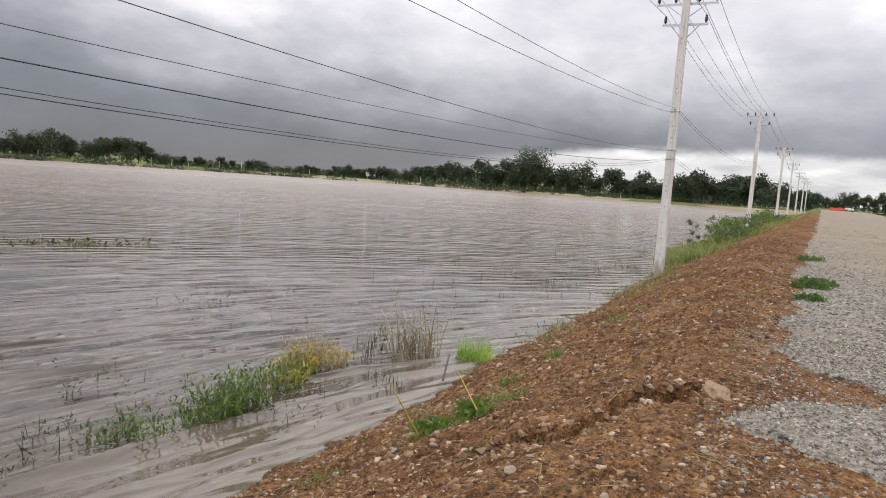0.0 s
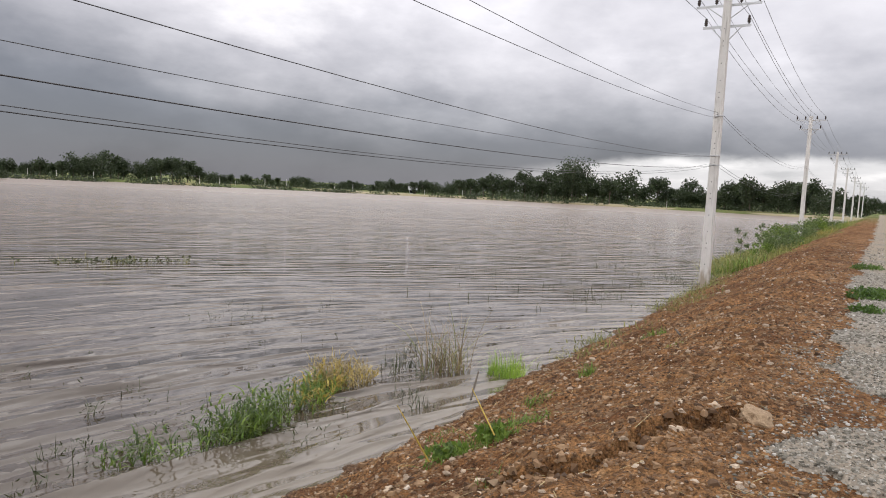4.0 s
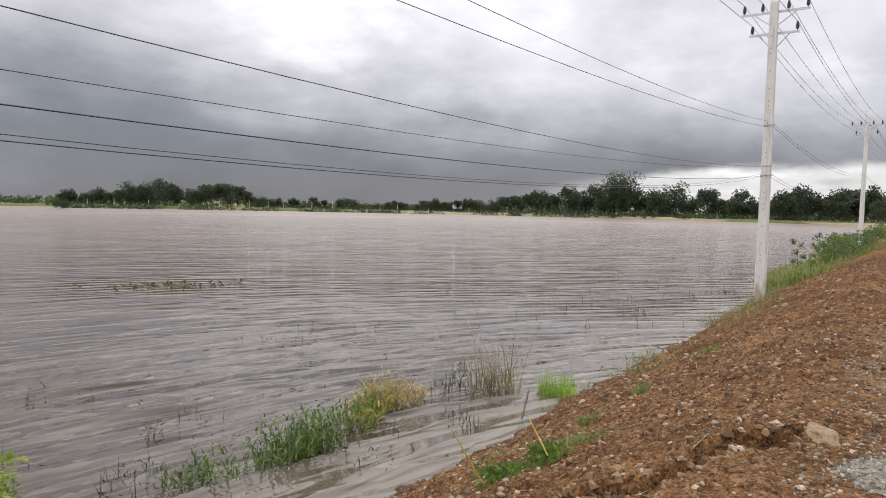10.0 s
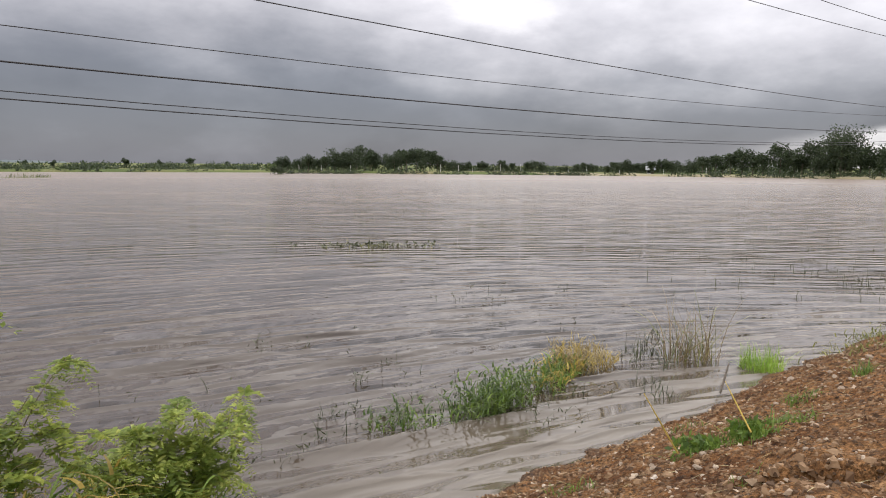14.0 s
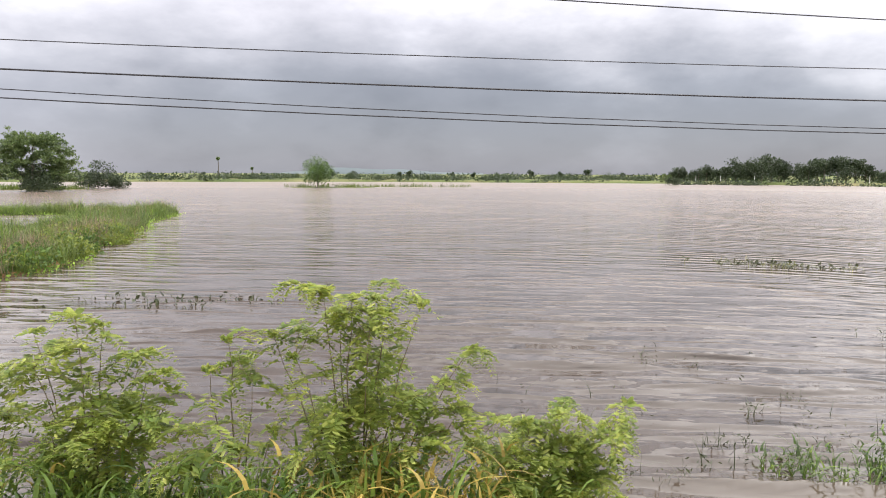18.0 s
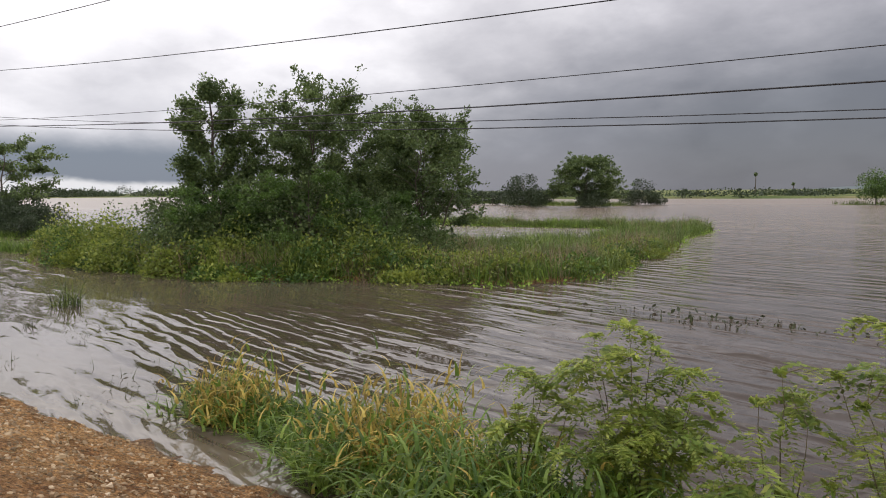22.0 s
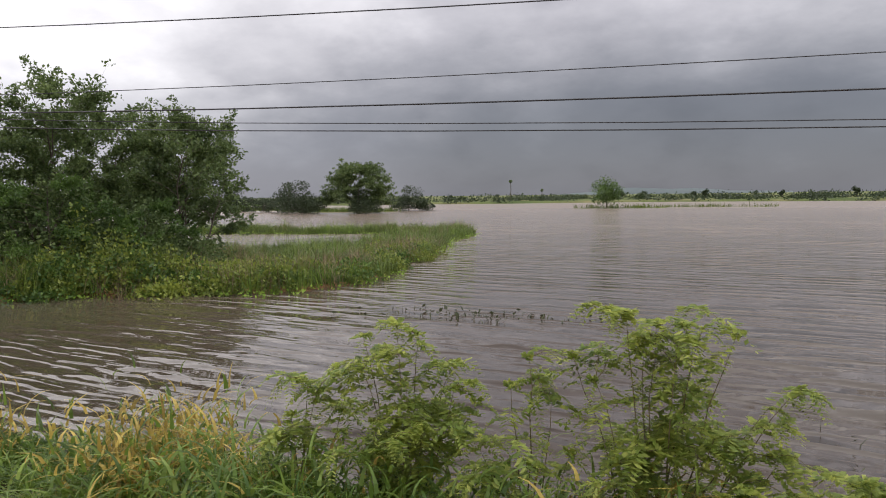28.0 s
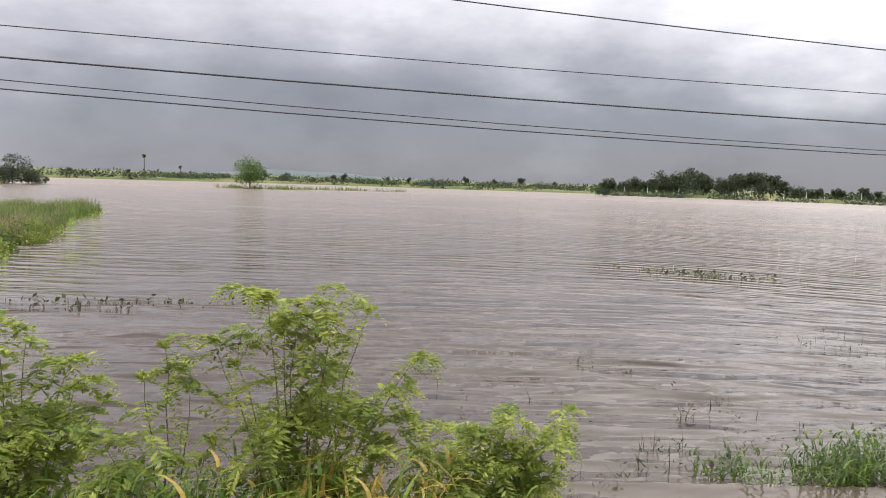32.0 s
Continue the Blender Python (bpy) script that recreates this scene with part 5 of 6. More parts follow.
def culm_grass(x, y, h, rad, culms, mat, label, seed, name="grass_tussock", group="", z=None, extra=None, leaf=0.34, wid=0.022, per=6, withered=0.33):
    """Coarse grass: leaning culms with arching leaves one above the other; extra: the withered leaves' material."""
    rng = np.random.default_rng(seed)
    ob = thing(name, x, y, 0.0, label, "grass", group)
    r = rad * np.sqrt(rng.random(culms))
    a = rng.uniform(0, 2 * np.pi, culms)
    base = np.stack([r * np.cos(a), r * np.sin(a), 0 * a], -1)
    base[:, 2] = np.maximum(ground_z(base[:, 0] + x, base[:, 1] + y), -0.3) - 0.03 if z is None else z
    hh = h * (1 - 0.45 * (r / rad) ** 2) * rng.uniform(0.55, 1.1, culms)
    tilt = rng.normal(0, 0.32, (culms, 2)) + 0.35 * base[:, :2] / rad
    at, size = [], []
    for k in range(per):
        t = (k + rng.random(culms)) / per
        p = base + np.concatenate([tilt * (hh * t**1.4)[:, None], (hh * t)[:, None]], 1)
        at.append(p)
        size.append(leaf * rng.uniform(0.55, 1.2, culms) * (1.1 - 0.35 * t))
    at, size = np.concatenate(at), np.concatenate(size)
    n = len(at)
    v, f = blades(rng, at, size * rng.uniform(0.35, 0.95, n), np.abs(rng.normal(1.15, 0.45, n)), wid * rng.uniform(0.6, 1.3, n), 4)
    stems = blades(rng, base, hh, np.abs(rng.normal(0.25, 0.15, culms)), np.full(culms, wid * 0.5), 3)
    dry = rng.random(n) < (withered if extra else 0.0)
    keep = ~dry
    fk = f.reshape(n, 4, 4)
    if extra:
        piece("dry_foliage", mesh_of("dry_foliage", v, fk[dry].reshape(-1, 4), extra), ob)
    v2, f2 = joined([(v, fk[keep].reshape(-1, 4)), stems])
    piece("foliage", mesh_of("foliage", v2, f2, mat), ob)
    return ob


# the grassy margin below the camera
g = "grass at the bank's foot"
for k, (x, y, h, rad, n, mt, ex) in enumerate([
    (-8.35, 5.85, 0.75, 0.42, 420, GRASS, GRASS_DRY), (-7.75, 5.85, 1.2, 0.42, 1100, GRASS_DRY, GRASS), (-7.1, 5.95, 0.75, 0.45, 600, GRASS, GRASS_DRY),
    (-6.5, 5.9, 0.72, 0.45, 640, GRASS, None), (-5.9, 5.75, 0.78, 0.48, 700, GRASS, GRASS_DRY), (-5.3, 5.75, 0.95, 0.45, 700, GRASS, GRASS_DRY), (-4.75, 5.75, 1.6, 0.5, 1500, GRASS_DRY, GRASS), (-4.35, 5.55, 1.15, 0.35, 700, GRASS_DRY, GRASS), (-3.1, 5.1, 1.0, 0.22, 320, GRASS_DRY, GRASS), (-0.9, 5.05, 0.75, 0.3, 320, GRASS_DRY, GRASS), (0.4, 5.1, 0.75, 0.3, 380, GRASS_DRY, GRASS),
    (-4.3, 5.35, 0.95, 0.5, 800, GRASS, GRASS_DRY), (-3.7, 5.55, 0.95, 0.5, 800, GRASS, GRASS_DRY), (-3.2, 5.3, 0.95, 0.5, 800, GRASS, GRASS_DRY), (-2.6, 5.2, 0.85, 0.45, 600, GRASS, GRASS_DRY),
    (-5.1, 5.25, 0.75, 0.4, 500, GRASS, None), (-2.0, 5.15, 0.8, 0.45, 500, GRASS, GRASS_DRY), (-1.4, 5.2, 0.7, 0.45, 500, GRASS, GRASS_DRY), (-0.7, 5.3, 0.7, 0.42, 480, GRASS, GRASS_DRY),
    (-0.1, 5.35, 0.75, 0.42, 480, GRASS_DRY, GRASS), (0.5, 5.4, 0.6, 0.38, 340, GRASS, GRASS_DRY), (1.1, 5.4, 0.5, 0.3, 220, GRASS, GRASS_DRY),
    (-3.5, 4.95, 1.5, 0.45, 700, GRASS, GRASS_DRY), (-2.9, 4.95, 1.5, 0.45, 700, GRASS, GRASS_DRY), (-2.3, 4.95, 1.5, 0.45, 700, GRASS, None), (-1.7, 4.95, 1.45, 0.45, 640, GRASS, None), (-1.1, 5.0, 1.45, 0.42, 600, GRASS, GRASS_DRY),
    (-0.5, 5.0, 1.45, 0.42, 600, GRASS, GRASS_DRY), (0.1, 5.05, 1.35, 0.42, 700, GRASS_DRY, GRASS), (0.6, 5.1, 1.25, 0.38, 620, GRASS_DRY, GRASS), (1.0, 5.2, 0.9, 0.34, 360, GRASS, None), (1.6, 5.35, 0.75, 0.3, 260, GRASS, None)]):
    lab = "yellowing grass tussock with arching blades in shallow water" if mt is GRASS_DRY else "lush green grass tussock with arching blades in shallow water"
    culm_grass(x, y, (h * 0.86 + 0.12) if mt is GRASS_DRY else h * 0.78 + 0.08, rad * (1.05 if mt is GRASS_DRY else 1.3), int(n * 0.24), mt, lab, 200 + k, group=g, extra=ex or GRASS_DRY, leaf=0.46, withered=0.4 if mt is GRASS_DRY else 0.05, wid=0.034)

for k, (x, y, h, n) in enumerate([(-4.65, 5.75, 1.3, 130), (-4.3, 5.6, 1.15, 90), (-7.7, 5.85, 1.0, 80), (-2.9, 5.2, 0.95, 70), (-0.1, 5.0, 1.0, 110), (0.4, 5.05, 0.95, 100), (-3.3, 5.0, 1.1, 80), (-1.3, 5.0, 1.0, 60)]):
    tussock(x, y, h, 0.34, n, REED, "withered brown grass stems standing in the green margin", 280 + k, 0.75, 0.010, "withered_grass", g, extra=GRASS_DRY)

# grass standing in the water beside the bank
g = "grass in the flood"
line = [(4.45, 6.4, 0.42), (4.75, 6.2, 0.48), (5.15, 6.05, 0.6), (5.5, 6.0, 0.72), (5.85, 6.02, 0.75), (6.2, 6.05, 0.7), (6.6, 6.1, 0.62), (7.0, 6.2, 0.6), (7.4, 6.35, 0.6), (7.75, 6.45, 0.58)]
for k, (x, y, h) in enumerate(line):
    culm_grass(x, y, h * (0.8 if k < 7 else 0.62), 0.3, (16, 26, 8, 54, 60, 56, 16, 44, 44, 34)[k], GRASS, "green grass clump rising out of the flood water", 240 + k, group=g, z=-0.06, extra=LEAF_DARK if k < 7 else GRASS_DRY, leaf=0.22, wid=0.024, per=5, withered=0.55 if k < 7 else 0.4)
culm_grass(8.2, 6.55, 0.42, 0.5, 120, STRAW, "yellow-brown dry grass tussock half drowned in the flood", 255, group=g, z=-0.05, extra=GRASS_DRY, leaf=0.26, wid=0.016)
tussock(9.75, 5.65, 1.3, 0.42, 95, REED, "tall dry brown reed clump standing in the flood", 256, 0.8, 0.013, "reed_clump", g, z=-0.06, extra=BANK_GRASS)
tussock(10.2, 4.72, 0.46, 0.32, 360, LIME, "bright lime-green rice-like tuft at the water's edge", 257, 0.35, 0.010, group=g, z=-0.04)
for k, (x, y, h, n) in enumerate([(9.0, 6.2, 0.42, 16), (9.35, 6.35, 0.42, 16), (9.6, 6.0, 0.3, 16), (9.0, 5.7, 0.26, 22), (10.2, 6.6, 0.36, 14), (10.7, 6.9, 0.32, 12), (7.9, 4.95, 0.4, 16), (8.2, 5.3, 0.3, 14), (10.1, 6.0, 0.35, 16), (10.6, 5.9, 0.3, 14)]):
    tussock(x, y, h * 1.25, 0.22, int(n * 1.5), WEED_DARK, "dark drowned weed stalks poking out of the flood", 260 + k, 0.5, 0.014, "drowned_weed", "drowned weeds", z=-0.08, seg=3)


tussock(-19.1, 8.9, 1.15, 0.45, 70, GRASS_FAR, "grey-green wispy plant standing in the flood", 270, 0.8, 0.022, "water_plant", "plants by the pole", z=-0.05, extra=WEED_DARK)
tussock(-16.8, 7.0, 0.3, 0.15, 24, WEED_DARK, "small dark weed tuft in the flood", 271, 0.6, 0.02, "water_plant", "plants by the pole", z=-0.05)


def sprouts(name, label, seed, spots, mat, wid=0.010, h=0.3):
    """Loose stalks, some bent over, at scattered spots (x, y, spread, count)."""
    rng = np.random.default_rng(seed)
    pts = np.concatenate([np.stack([rng.normal(x, s, n), rng.normal(y, s * 0.7, n), np.full(n, -0.06)], -1) for x, y, s, n in spots])
    n = len(pts)
    v, f = blades(rng, pts, h * rng.uniform(0.4, 1.3, n), np.abs(rng.normal(0.75, 0.55, n)), wid * rng.uniform(0.6, 1.4, n), 4)
    tips = leaf_quads(rng, np.repeat(pts, 2, 0) + np.stack([rng.normal(0, 0.05, 2 * n), rng.normal(0, 0.05, 2 * n), rng.uniform(0.06, 0.7 * h, 2 * n)], -1), 0.065, None, 0.25, 0.2)
    v, f = joined([(v, f), tips])
    return tagged(piece(name, mesh_of(name, v, f, mat)), label, "water weed", kind="stuff")


sprouts("weed_stalks", "sparse dark stalks standing in the flood near the bank", 300, [
    (4.14, 6.85, 0.25, 14), (3.6, 6.5, 0.2, 12), (5.84, 8.2, 0.12, 8), (5.05, 7.85, 0.15, 9), (4.26, 6.9, 0.15, 10), (9.7, 11.7, 0.25, 9), (10.3, 10.8, 0.3, 14), (11.4, 12.5, 0.3, 8), (4.6, 10.3, 0.25, 9), (5.3, 9.85, 0.15, 5),
    (12.9, 10.8, 0.4, 8), (5.6, 7.2, 0.4, 12), (6.8, 5.5, 0.5, 16), (6.0, 5.5, 0.4, 14), (3.2, 7.8, 0.5, 10), (2.6, 6.4, 0.3, 12), (3.0, 6.2, 0.2, 10), (-9.4, 6.2, 0.4, 22), (-9.9, 5.3, 0.5, 12), (-10.8, 6.4, 0.6, 12), (-13.6, 5.0, 0.4, 10), (-15, 7.5, 0.8, 10), (-18.6, 7.2, 0.2, 10), (8.0, 9.2, 1.8, 14), (1.5, 9.0, 1.2, 10)], WEED_DARK)
sprouts("drowned_tops", "yellow-green weed tops rising from a drowned mat", 303, [(14.3, 21.0, 0.5, 60), (12.9, 22.0, 0.5, 30), (15.6, 20.2, 0.4, 20)], BANK_GRASS, 0.02, 0.22)
sprouts("far_weed_stalks", "dark weed stalks scattered over the flood by the pole", 301, [
    (20.4, 6.5, 0.5, 22), (19.1, 6.5, 0.5, 20), (21.4, 9.7, 0.8, 20), (20.9, 8.0, 0.7, 18), (23.9, 6.4, 0.9, 24), (21.2, 13.8, 1.2, 26), (26.6, 5.7, 0.6, 70), (16.5, 9.0, 1.5, 16), (28, 9, 2.5, 30), (33, 8, 2.5, 30), (17.5, 6.0, 1.0, 10), (25, 11, 2.5, 18), (31, 14, 4, 24)], WEED_DARK, 0.016, 0.36)
rngf = np.random.default_rng(302)
for name, label, mid, ext, n in (("floating_weed", "mat of half-drowned dark weed out on the flood", (14.0, 21.2), (2.6, 1.3), 230), ("floating_weed", "dark dotted line of weed floating on the flood", (-4.2, 16.5), (3.0, 1.1), 150)):
    u = np.clip(rngf.normal(0, 0.5, n), -1.2, 1.2)
    px = mid[0] + u * ext[0]
    py = mid[1] + rngf.normal(0, 0.4, n) * ext[1] - (u * 1.6 if mid[0] > 0 else 0)
    stalk = blades(rngf, np.stack([px, py, 0 * px - 0.03], -1), rngf.uniform(0.06, 0.2, n), np.abs(rngf.normal(1.2, 0.5, n)), rngf.uniform(0.02, 0.045, n), 3)
    k = rngf.random(n) < (0.6 if mid[0] > 0 else 0.3)
    pads = leaf_quads(rngf, np.stack([px, py, 0 * px + 0.03], -1)[k], 0.13, None, 0.6, 0.0)
    v, f = joined([stalk, pads])
    tagged(piece(name, mesh_of(name, v, f, WEED_DARK)), label, "water weed", kind="stuff")


def feathery_shrub(x, y, tips, label, seed, fronds=15, sides=4):
    """A young leguminous shrub: arching stems with feathery leaves made of many small leaflets. tips: (x, y, z) of the stems' ends."""
    rng = np.random.default_rng(seed)
    z0 = max(float(ground_z(x, y)), -0.35)
    ob = thing("feathery_shrub", x, y, 0.0, label, "shrub", "shrubs at the bank's foot")
    wood, at, dirs, lens = [], [], [], []

    def stem(a, b, r, n, first):
        t = np.linspace(0, 1, 7)[:, None]
        pts = a * (1 - t) + b * t
        pts[:, 2] += 0.10 * np.linalg.norm(b - a) * np.sin(np.pi * t[:, 0])
        pts[1:-1] += rng.normal(0, 0.012, (5, 3))
        wood.append(tube(pts, r * (1 - 0.8 * t[:, 0]), 5))
        for k in range(n):
            g_ = first + (1 - first) * (k + rng.random()) / n
            p = np.array([np.interp(g_, t[:, 0], pts[:, c]) for c in range(3)])
            ang = rng.uniform(0, 2 * np.pi)
            d = np.array([math.cos(ang), math.sin(ang), rng.uniform(-0.15, 0.6)])
            at.append(p)
            dirs.append(d / np.linalg.norm(d))
            lens.append(rng.uniform(0.15, 0.31))
        for k in range(3):
            d = (pts[-1] - pts[-2]) / (np.linalg.norm(pts[-1] - pts[-2]) + 1e-9) + rng.normal(0, 0.55, 3)
            at.append(pts[-1] - d * 0.02)
            dirs.append(d / np.linalg.norm(d))
            lens.append(rng.uniform(0.12, 0.22))
        return pts

    for tip in tips:
        foot = np.array([rng.normal(0, 0.07), rng.normal(0, 0.06), z0 - 0.05])
        end = np.array(tip) - [x, y, 0.11]
        pts = stem(foot, end, 0.010, int(fronds * 1.9), 0.14)
        for k in range(sides):
            b = pts[rng.integers(1, 7)]
            ang = rng.uniform(0, 2 * np.pi)
            ln = rng.uniform(0.2, 0.5)
            stem(b, b + np.array([math.cos(ang) * ln, math.sin(ang) * ln, ln * rng.uniform(-0.1, 0.5)]), 0.005, int(fronds * 1.0), 0.05)
    wv_, wf_ = joined(wood)
    piece("woody_stem", mesh_of("woody_stem", wv_, wf_, STALK, True), ob)
    at, dirs, lens = np.array(at), np.array(dirs), np.array(lens)
    pairs = 10
    n = len(at)
    side = np.cross(dirs, [0, 0, 1.0])
    side /= np.linalg.norm(side, axis=1, keepdims=True) + 1e-9
    quads = []
    for j in range(pairs):
        t = (j + 0.8) / pairs
        c = at + dirs * (lens * t)[:, None]
        c[:, 2] -= lens * 0.75 * t * t
        for sg in (-1, 1):
            ln = (lens * 0.36 * (1 - 0.45 * abs(t - 0.45) * 2))[:, None]
            d = sg * side + 0.45 * dirs + rng.normal(0, 0.18, (n, 3))
            d[:, 2] -= 0.25
            d /= np.linalg.norm(d, axis=1, keepdims=True)
            w = np.cross(d, side + [0, 0, 0.6])
            w = dirs * 0.8 + 0.3 * w
            w /= np.linalg.norm(w, axis=1, keepdims=True)
            hw = ln * 0.25
            quads.append(np.stack([c, c + 0.5 * ln * d + hw * w, c + ln * d, c + 0.5 * ln * d - hw * w], 1))
    v = np.concatenate(quads).reshape(-1, 3)
    piece("foliage", mesh_of("foliage", v, np.arange(len(v)).reshape(-1, 4), LEAF_GREEN), ob)
    return ob


feathery_shrub(0.05, 5.45, [(-0.18, 5.45, 2.2), (-0.05, 5.6, 2.0), (0.04, 5.5, 2.12), (0.2, 5.35, 2.14), (0.38, 5.6, 2.1), (0.6, 5.5, 2.06), (-0.58, 5.5, 1.84), (-0.4, 5.35, 1.7), (1.0, 5.45, 1.7), (0.85, 5.6, 1.52), (0.9, 5.35, 1.22), (0.45, 5.3, 1.35), (-0.1, 5.25, 1.3), (0.3, 5.7, 1.75)], "tall feathery yellow-green shrub standing at the flooded bank's foot", 401, 10, 4)
feathery_shrub(-1.95, 5.4, [(-2.38, 5.5, 1.92), (-2.03, 5.4, 2.06), (-1.88, 5.55, 1.95), (-2.3, 5.3, 1.68), (-1.53, 5.4, 1.55), (-1.36, 5.5, 1.4), (-1.75, 5.2, 1.3), (-2.15, 5.15, 1.3), (-1.6, 5.6, 1.7), (-1.9, 5.25, 1.6)], "bushy feathery green shrub among grass at the bank's foot", 402, 9, 4)
feathery_shrub(1.7, 5.7, [(1.2, 5.65, 0.86), (1.55, 5.7, 0.97), (1.82, 5.75, 1.0), (2.2, 5.7, 0.9), (2.44, 5.8, 0.9), (2.05, 5.55, 0.7), (1.38, 5.55, 0.8), (1.0, 5.6, 0.62), (1.7, 5.5, 0.72), (2.3, 5.6, 0.6), (1.6, 5.9, 0.8)], "low feathery green shrub leaning over the flood", 403, 12, 3)
feathery_shrub(-2.95, 5.35, [(-2.87, 5.4, 1.5), (-2.77, 5.35, 1.42), (-3.05, 5.4, 1.2), (-2.6, 5.5, 1.25)], "thin feathery sapling wrapped in creeper", 404, 11, 2)
feathery_shrub(-0.95, 5.4, [(-0.93, 5.5, 1.8), (-1.07, 5.45, 1.58), (-0.74, 5.4, 1.5), (-1.3, 5.3, 1.1), (-0.85, 5.25, 1.0), (-1.15, 5.2, 0.9), (-0.6, 5.5, 1.05)], "thin open feathery shrub filling the gap between taller ones", 405, 6, 2)

# bushes and grass on the bank beyond the first pole
x, y = sow(120, 9000, (29, 110, -3, 7), lambda x, y: (np.abs(y - line_y(x) - 4.3 + 0.02 * np.minimum(x - 27, 40)) < 0.35 + 1.1 * np.clip(0.5 + rough(x, 0 * x, 9, 3, 4), 0.2, 1)))
grass_patch("bank_grass", "yellow-green tall grass along the waterline beyond the pole", 121, on_ground(x, y, -0.1), 5, 0.55, 0.7, 0.03, BANK_GRASS, 3, 0.2, "grass")
k = rough(x, y, 3.0, 3, 14) > 0.05
grass_patch("bank_herbs", "dark green weeds among the grass along the waterline", 124, on_ground(x[k], y[k], -0.1), 5, 0.8, 0.6, 0.035, GRASS, 3, 0.25, "grass")
k = rough(x, y, 2.0, 3, 15) > 0.17
grass_patch("bank_straw", "straw-coloured dry grass along the waterline", 125, on_ground(x[k], y[k], -0.1), 5, 0.7, 0.6, 0.02, GRASS_DRY, 3, 0.25, "grass")
BANKBUSH = [dome_meshes(51, 1.9, 1.5, 0.0, 18, 1500, 0.13, LEAF_DARK), dome_meshes(53, 1.7, 1.7, 0.0, 16, 1500, 0.13, GRASS)]
SAPLING = tree_meshes(52, 2.6, 0.5, 0.35, 7, 3, 5, 0.13, 0.05, 0.01, mat=LEAF_DARK)
x2, y2 = sow(122, 1500, (28, 48, 3.6, 6.4), lambda x, y: np.hypot((x - 39) / 9.0, (y - 4.9 + 0.03 * (x - 30)) / 1.1) < 1)
grass_patch("waterside_grass", "yellow-green reedy grass in the water beyond the pole", 123, on_ground(x2, y2, -0.1), 7, 0.58, 0.7, 0.03, BANK_GRASS, 3, 0.18, "grass")
for k, (x, s) in enumerate([(38, 0.6), (42, 0.8), (45, 0.95), (49, 1.0), (54, 1.0), (60, 1.05), (67, 1.1), (76, 1.1), (86, 1.1)]):
    tree(BANKBUSH[k % 3 == 0], x, float(line_y(x)) + 4.2, "dark green bush on the bank at the water's edge", "bush", "bushes on the bank", "bush", s, 50 * k)
tree(SAPLING, 36.5, 4.8, "thin leafy sapling on the bank", "sapling", "saplings", "sapling", 0.8)
tree(SAPLING, 43.0, 4.6, "thin leafy sapling on the bank", "sapling", "saplings", "sapling", 0.9, 80)

# weeds on the slope and the shoulder
for k, (x, y, h, rad, n) in enumerate([(8.35, 2.75, 0.26, 0.14, 90), (7.05, 2.85, 0.16, 0.24, 130), (10.8, 2.55, 0.2, 0.25, 110), (5.3, 2.55, 0.2, 0.34, 260), (5.7, 2.35, 0.16, 0.24, 160), (4.9, 2.75, 0.14, 0.25, 110),  (20.4, -0.28, 0.18, 0.4, 200), (4.2, 3.4, 0.12, 0.25, 70), (6.3, 3.6, 0.12, 0.25, 60), (9.2, 1.9, 0.1, 0.2, 40), (4.0, 1.9, 0.1, 0.2, 40)]):
    tussock(x, y, h * 0.85, rad * 0.8, int(n * 0.75), GRASS, "small green weed patch on the stony earth", 320 + k, 0.9, 0.009, "weed", "weeds on the bank")
for k, (x, y, rad, h, n) in enumerate([(13.9, -0.24, 0.42, 0.3, 900), (14.4, -0.5, 0.28, 0.2, 400), (12.0, -0.2, 0.3, 0.16, 420), (20.6, -0.3, 0.5, 0.2, 500), (5.0, 2.75, 0.24, 0.14, 420), (5.35, 2.5, 0.22, 0.12, 360)]):
    rw = np.random.default_rng(340 + k)
    ob = thing("weed", x, y, float(ground_z(x, y)), "low leafy dark green weed spreading on the shoulder's gravel" if k < 4 else "low creeping green weed on the stony slope", "weed", "leafy weeds")
    q = turned(rw, n) * np.sqrt(rw.random((n, 1))) * [rad, rad * 0.8, h * 0.6]
    q[:, 2] = np.abs(q[:, 2]) + 0.02
    v, f = leaf_quads(rw, q, 0.06, None, 0.5, 0.0)
    piece("foliage", mesh_of("foliage", v, f, LEAF_LAYER if k < 4 else GRASS), ob)
x, y = sow(130, 20000, (11, 120, -3.0, 4.6), lambda x, y: (rough(x, y, 2.2, 3, 44) + 0.20 * (y - line_y(x) - 3.0) + 0.003 * (x - 12) > 0.05) & (y - line_y(x) > 0.6))
grass_patch("slope_grass", "thin short green grass creeping over the lower slope", 131, on_ground(x, y), 4, 0.17, 0.9, 0.02, BANK_GRASS, 2, 0.18, "grass")
for k, (a, b) in enumerate([((4.35, 2.55, 1.0), (4.2, 2.75, 1.42)), ((4.9, 2.3, 1.1), (5.05, 2.6, 1.38)), ((8.3, 4.35, 0.12), (9.0, 4.62, 0.32)), ((9.5, 1.9, 1.22), (10.4, 2.15, 1.12)), ((14.0, 4.2, 0.18), (14.5, 4.55, 0.12))]):
    v, f = tube([a, [(p + q) / 2 for p, q in zip(a, b)], b], [0.007, 0.006, 0.003] if k < 2 else [0.014, 0.016, 0.01], 5)
    tagged(piece("dry_stalk" if k < 2 else "stick", mesh_of("stick", v, f, GRASS_DRY if k < 2 else BARK, True)), "pale dry straw stuck in the earth" if k < 2 else "dark dead stick lying on the bank", "stick", "sticks on the bank")

# ---- stones ----


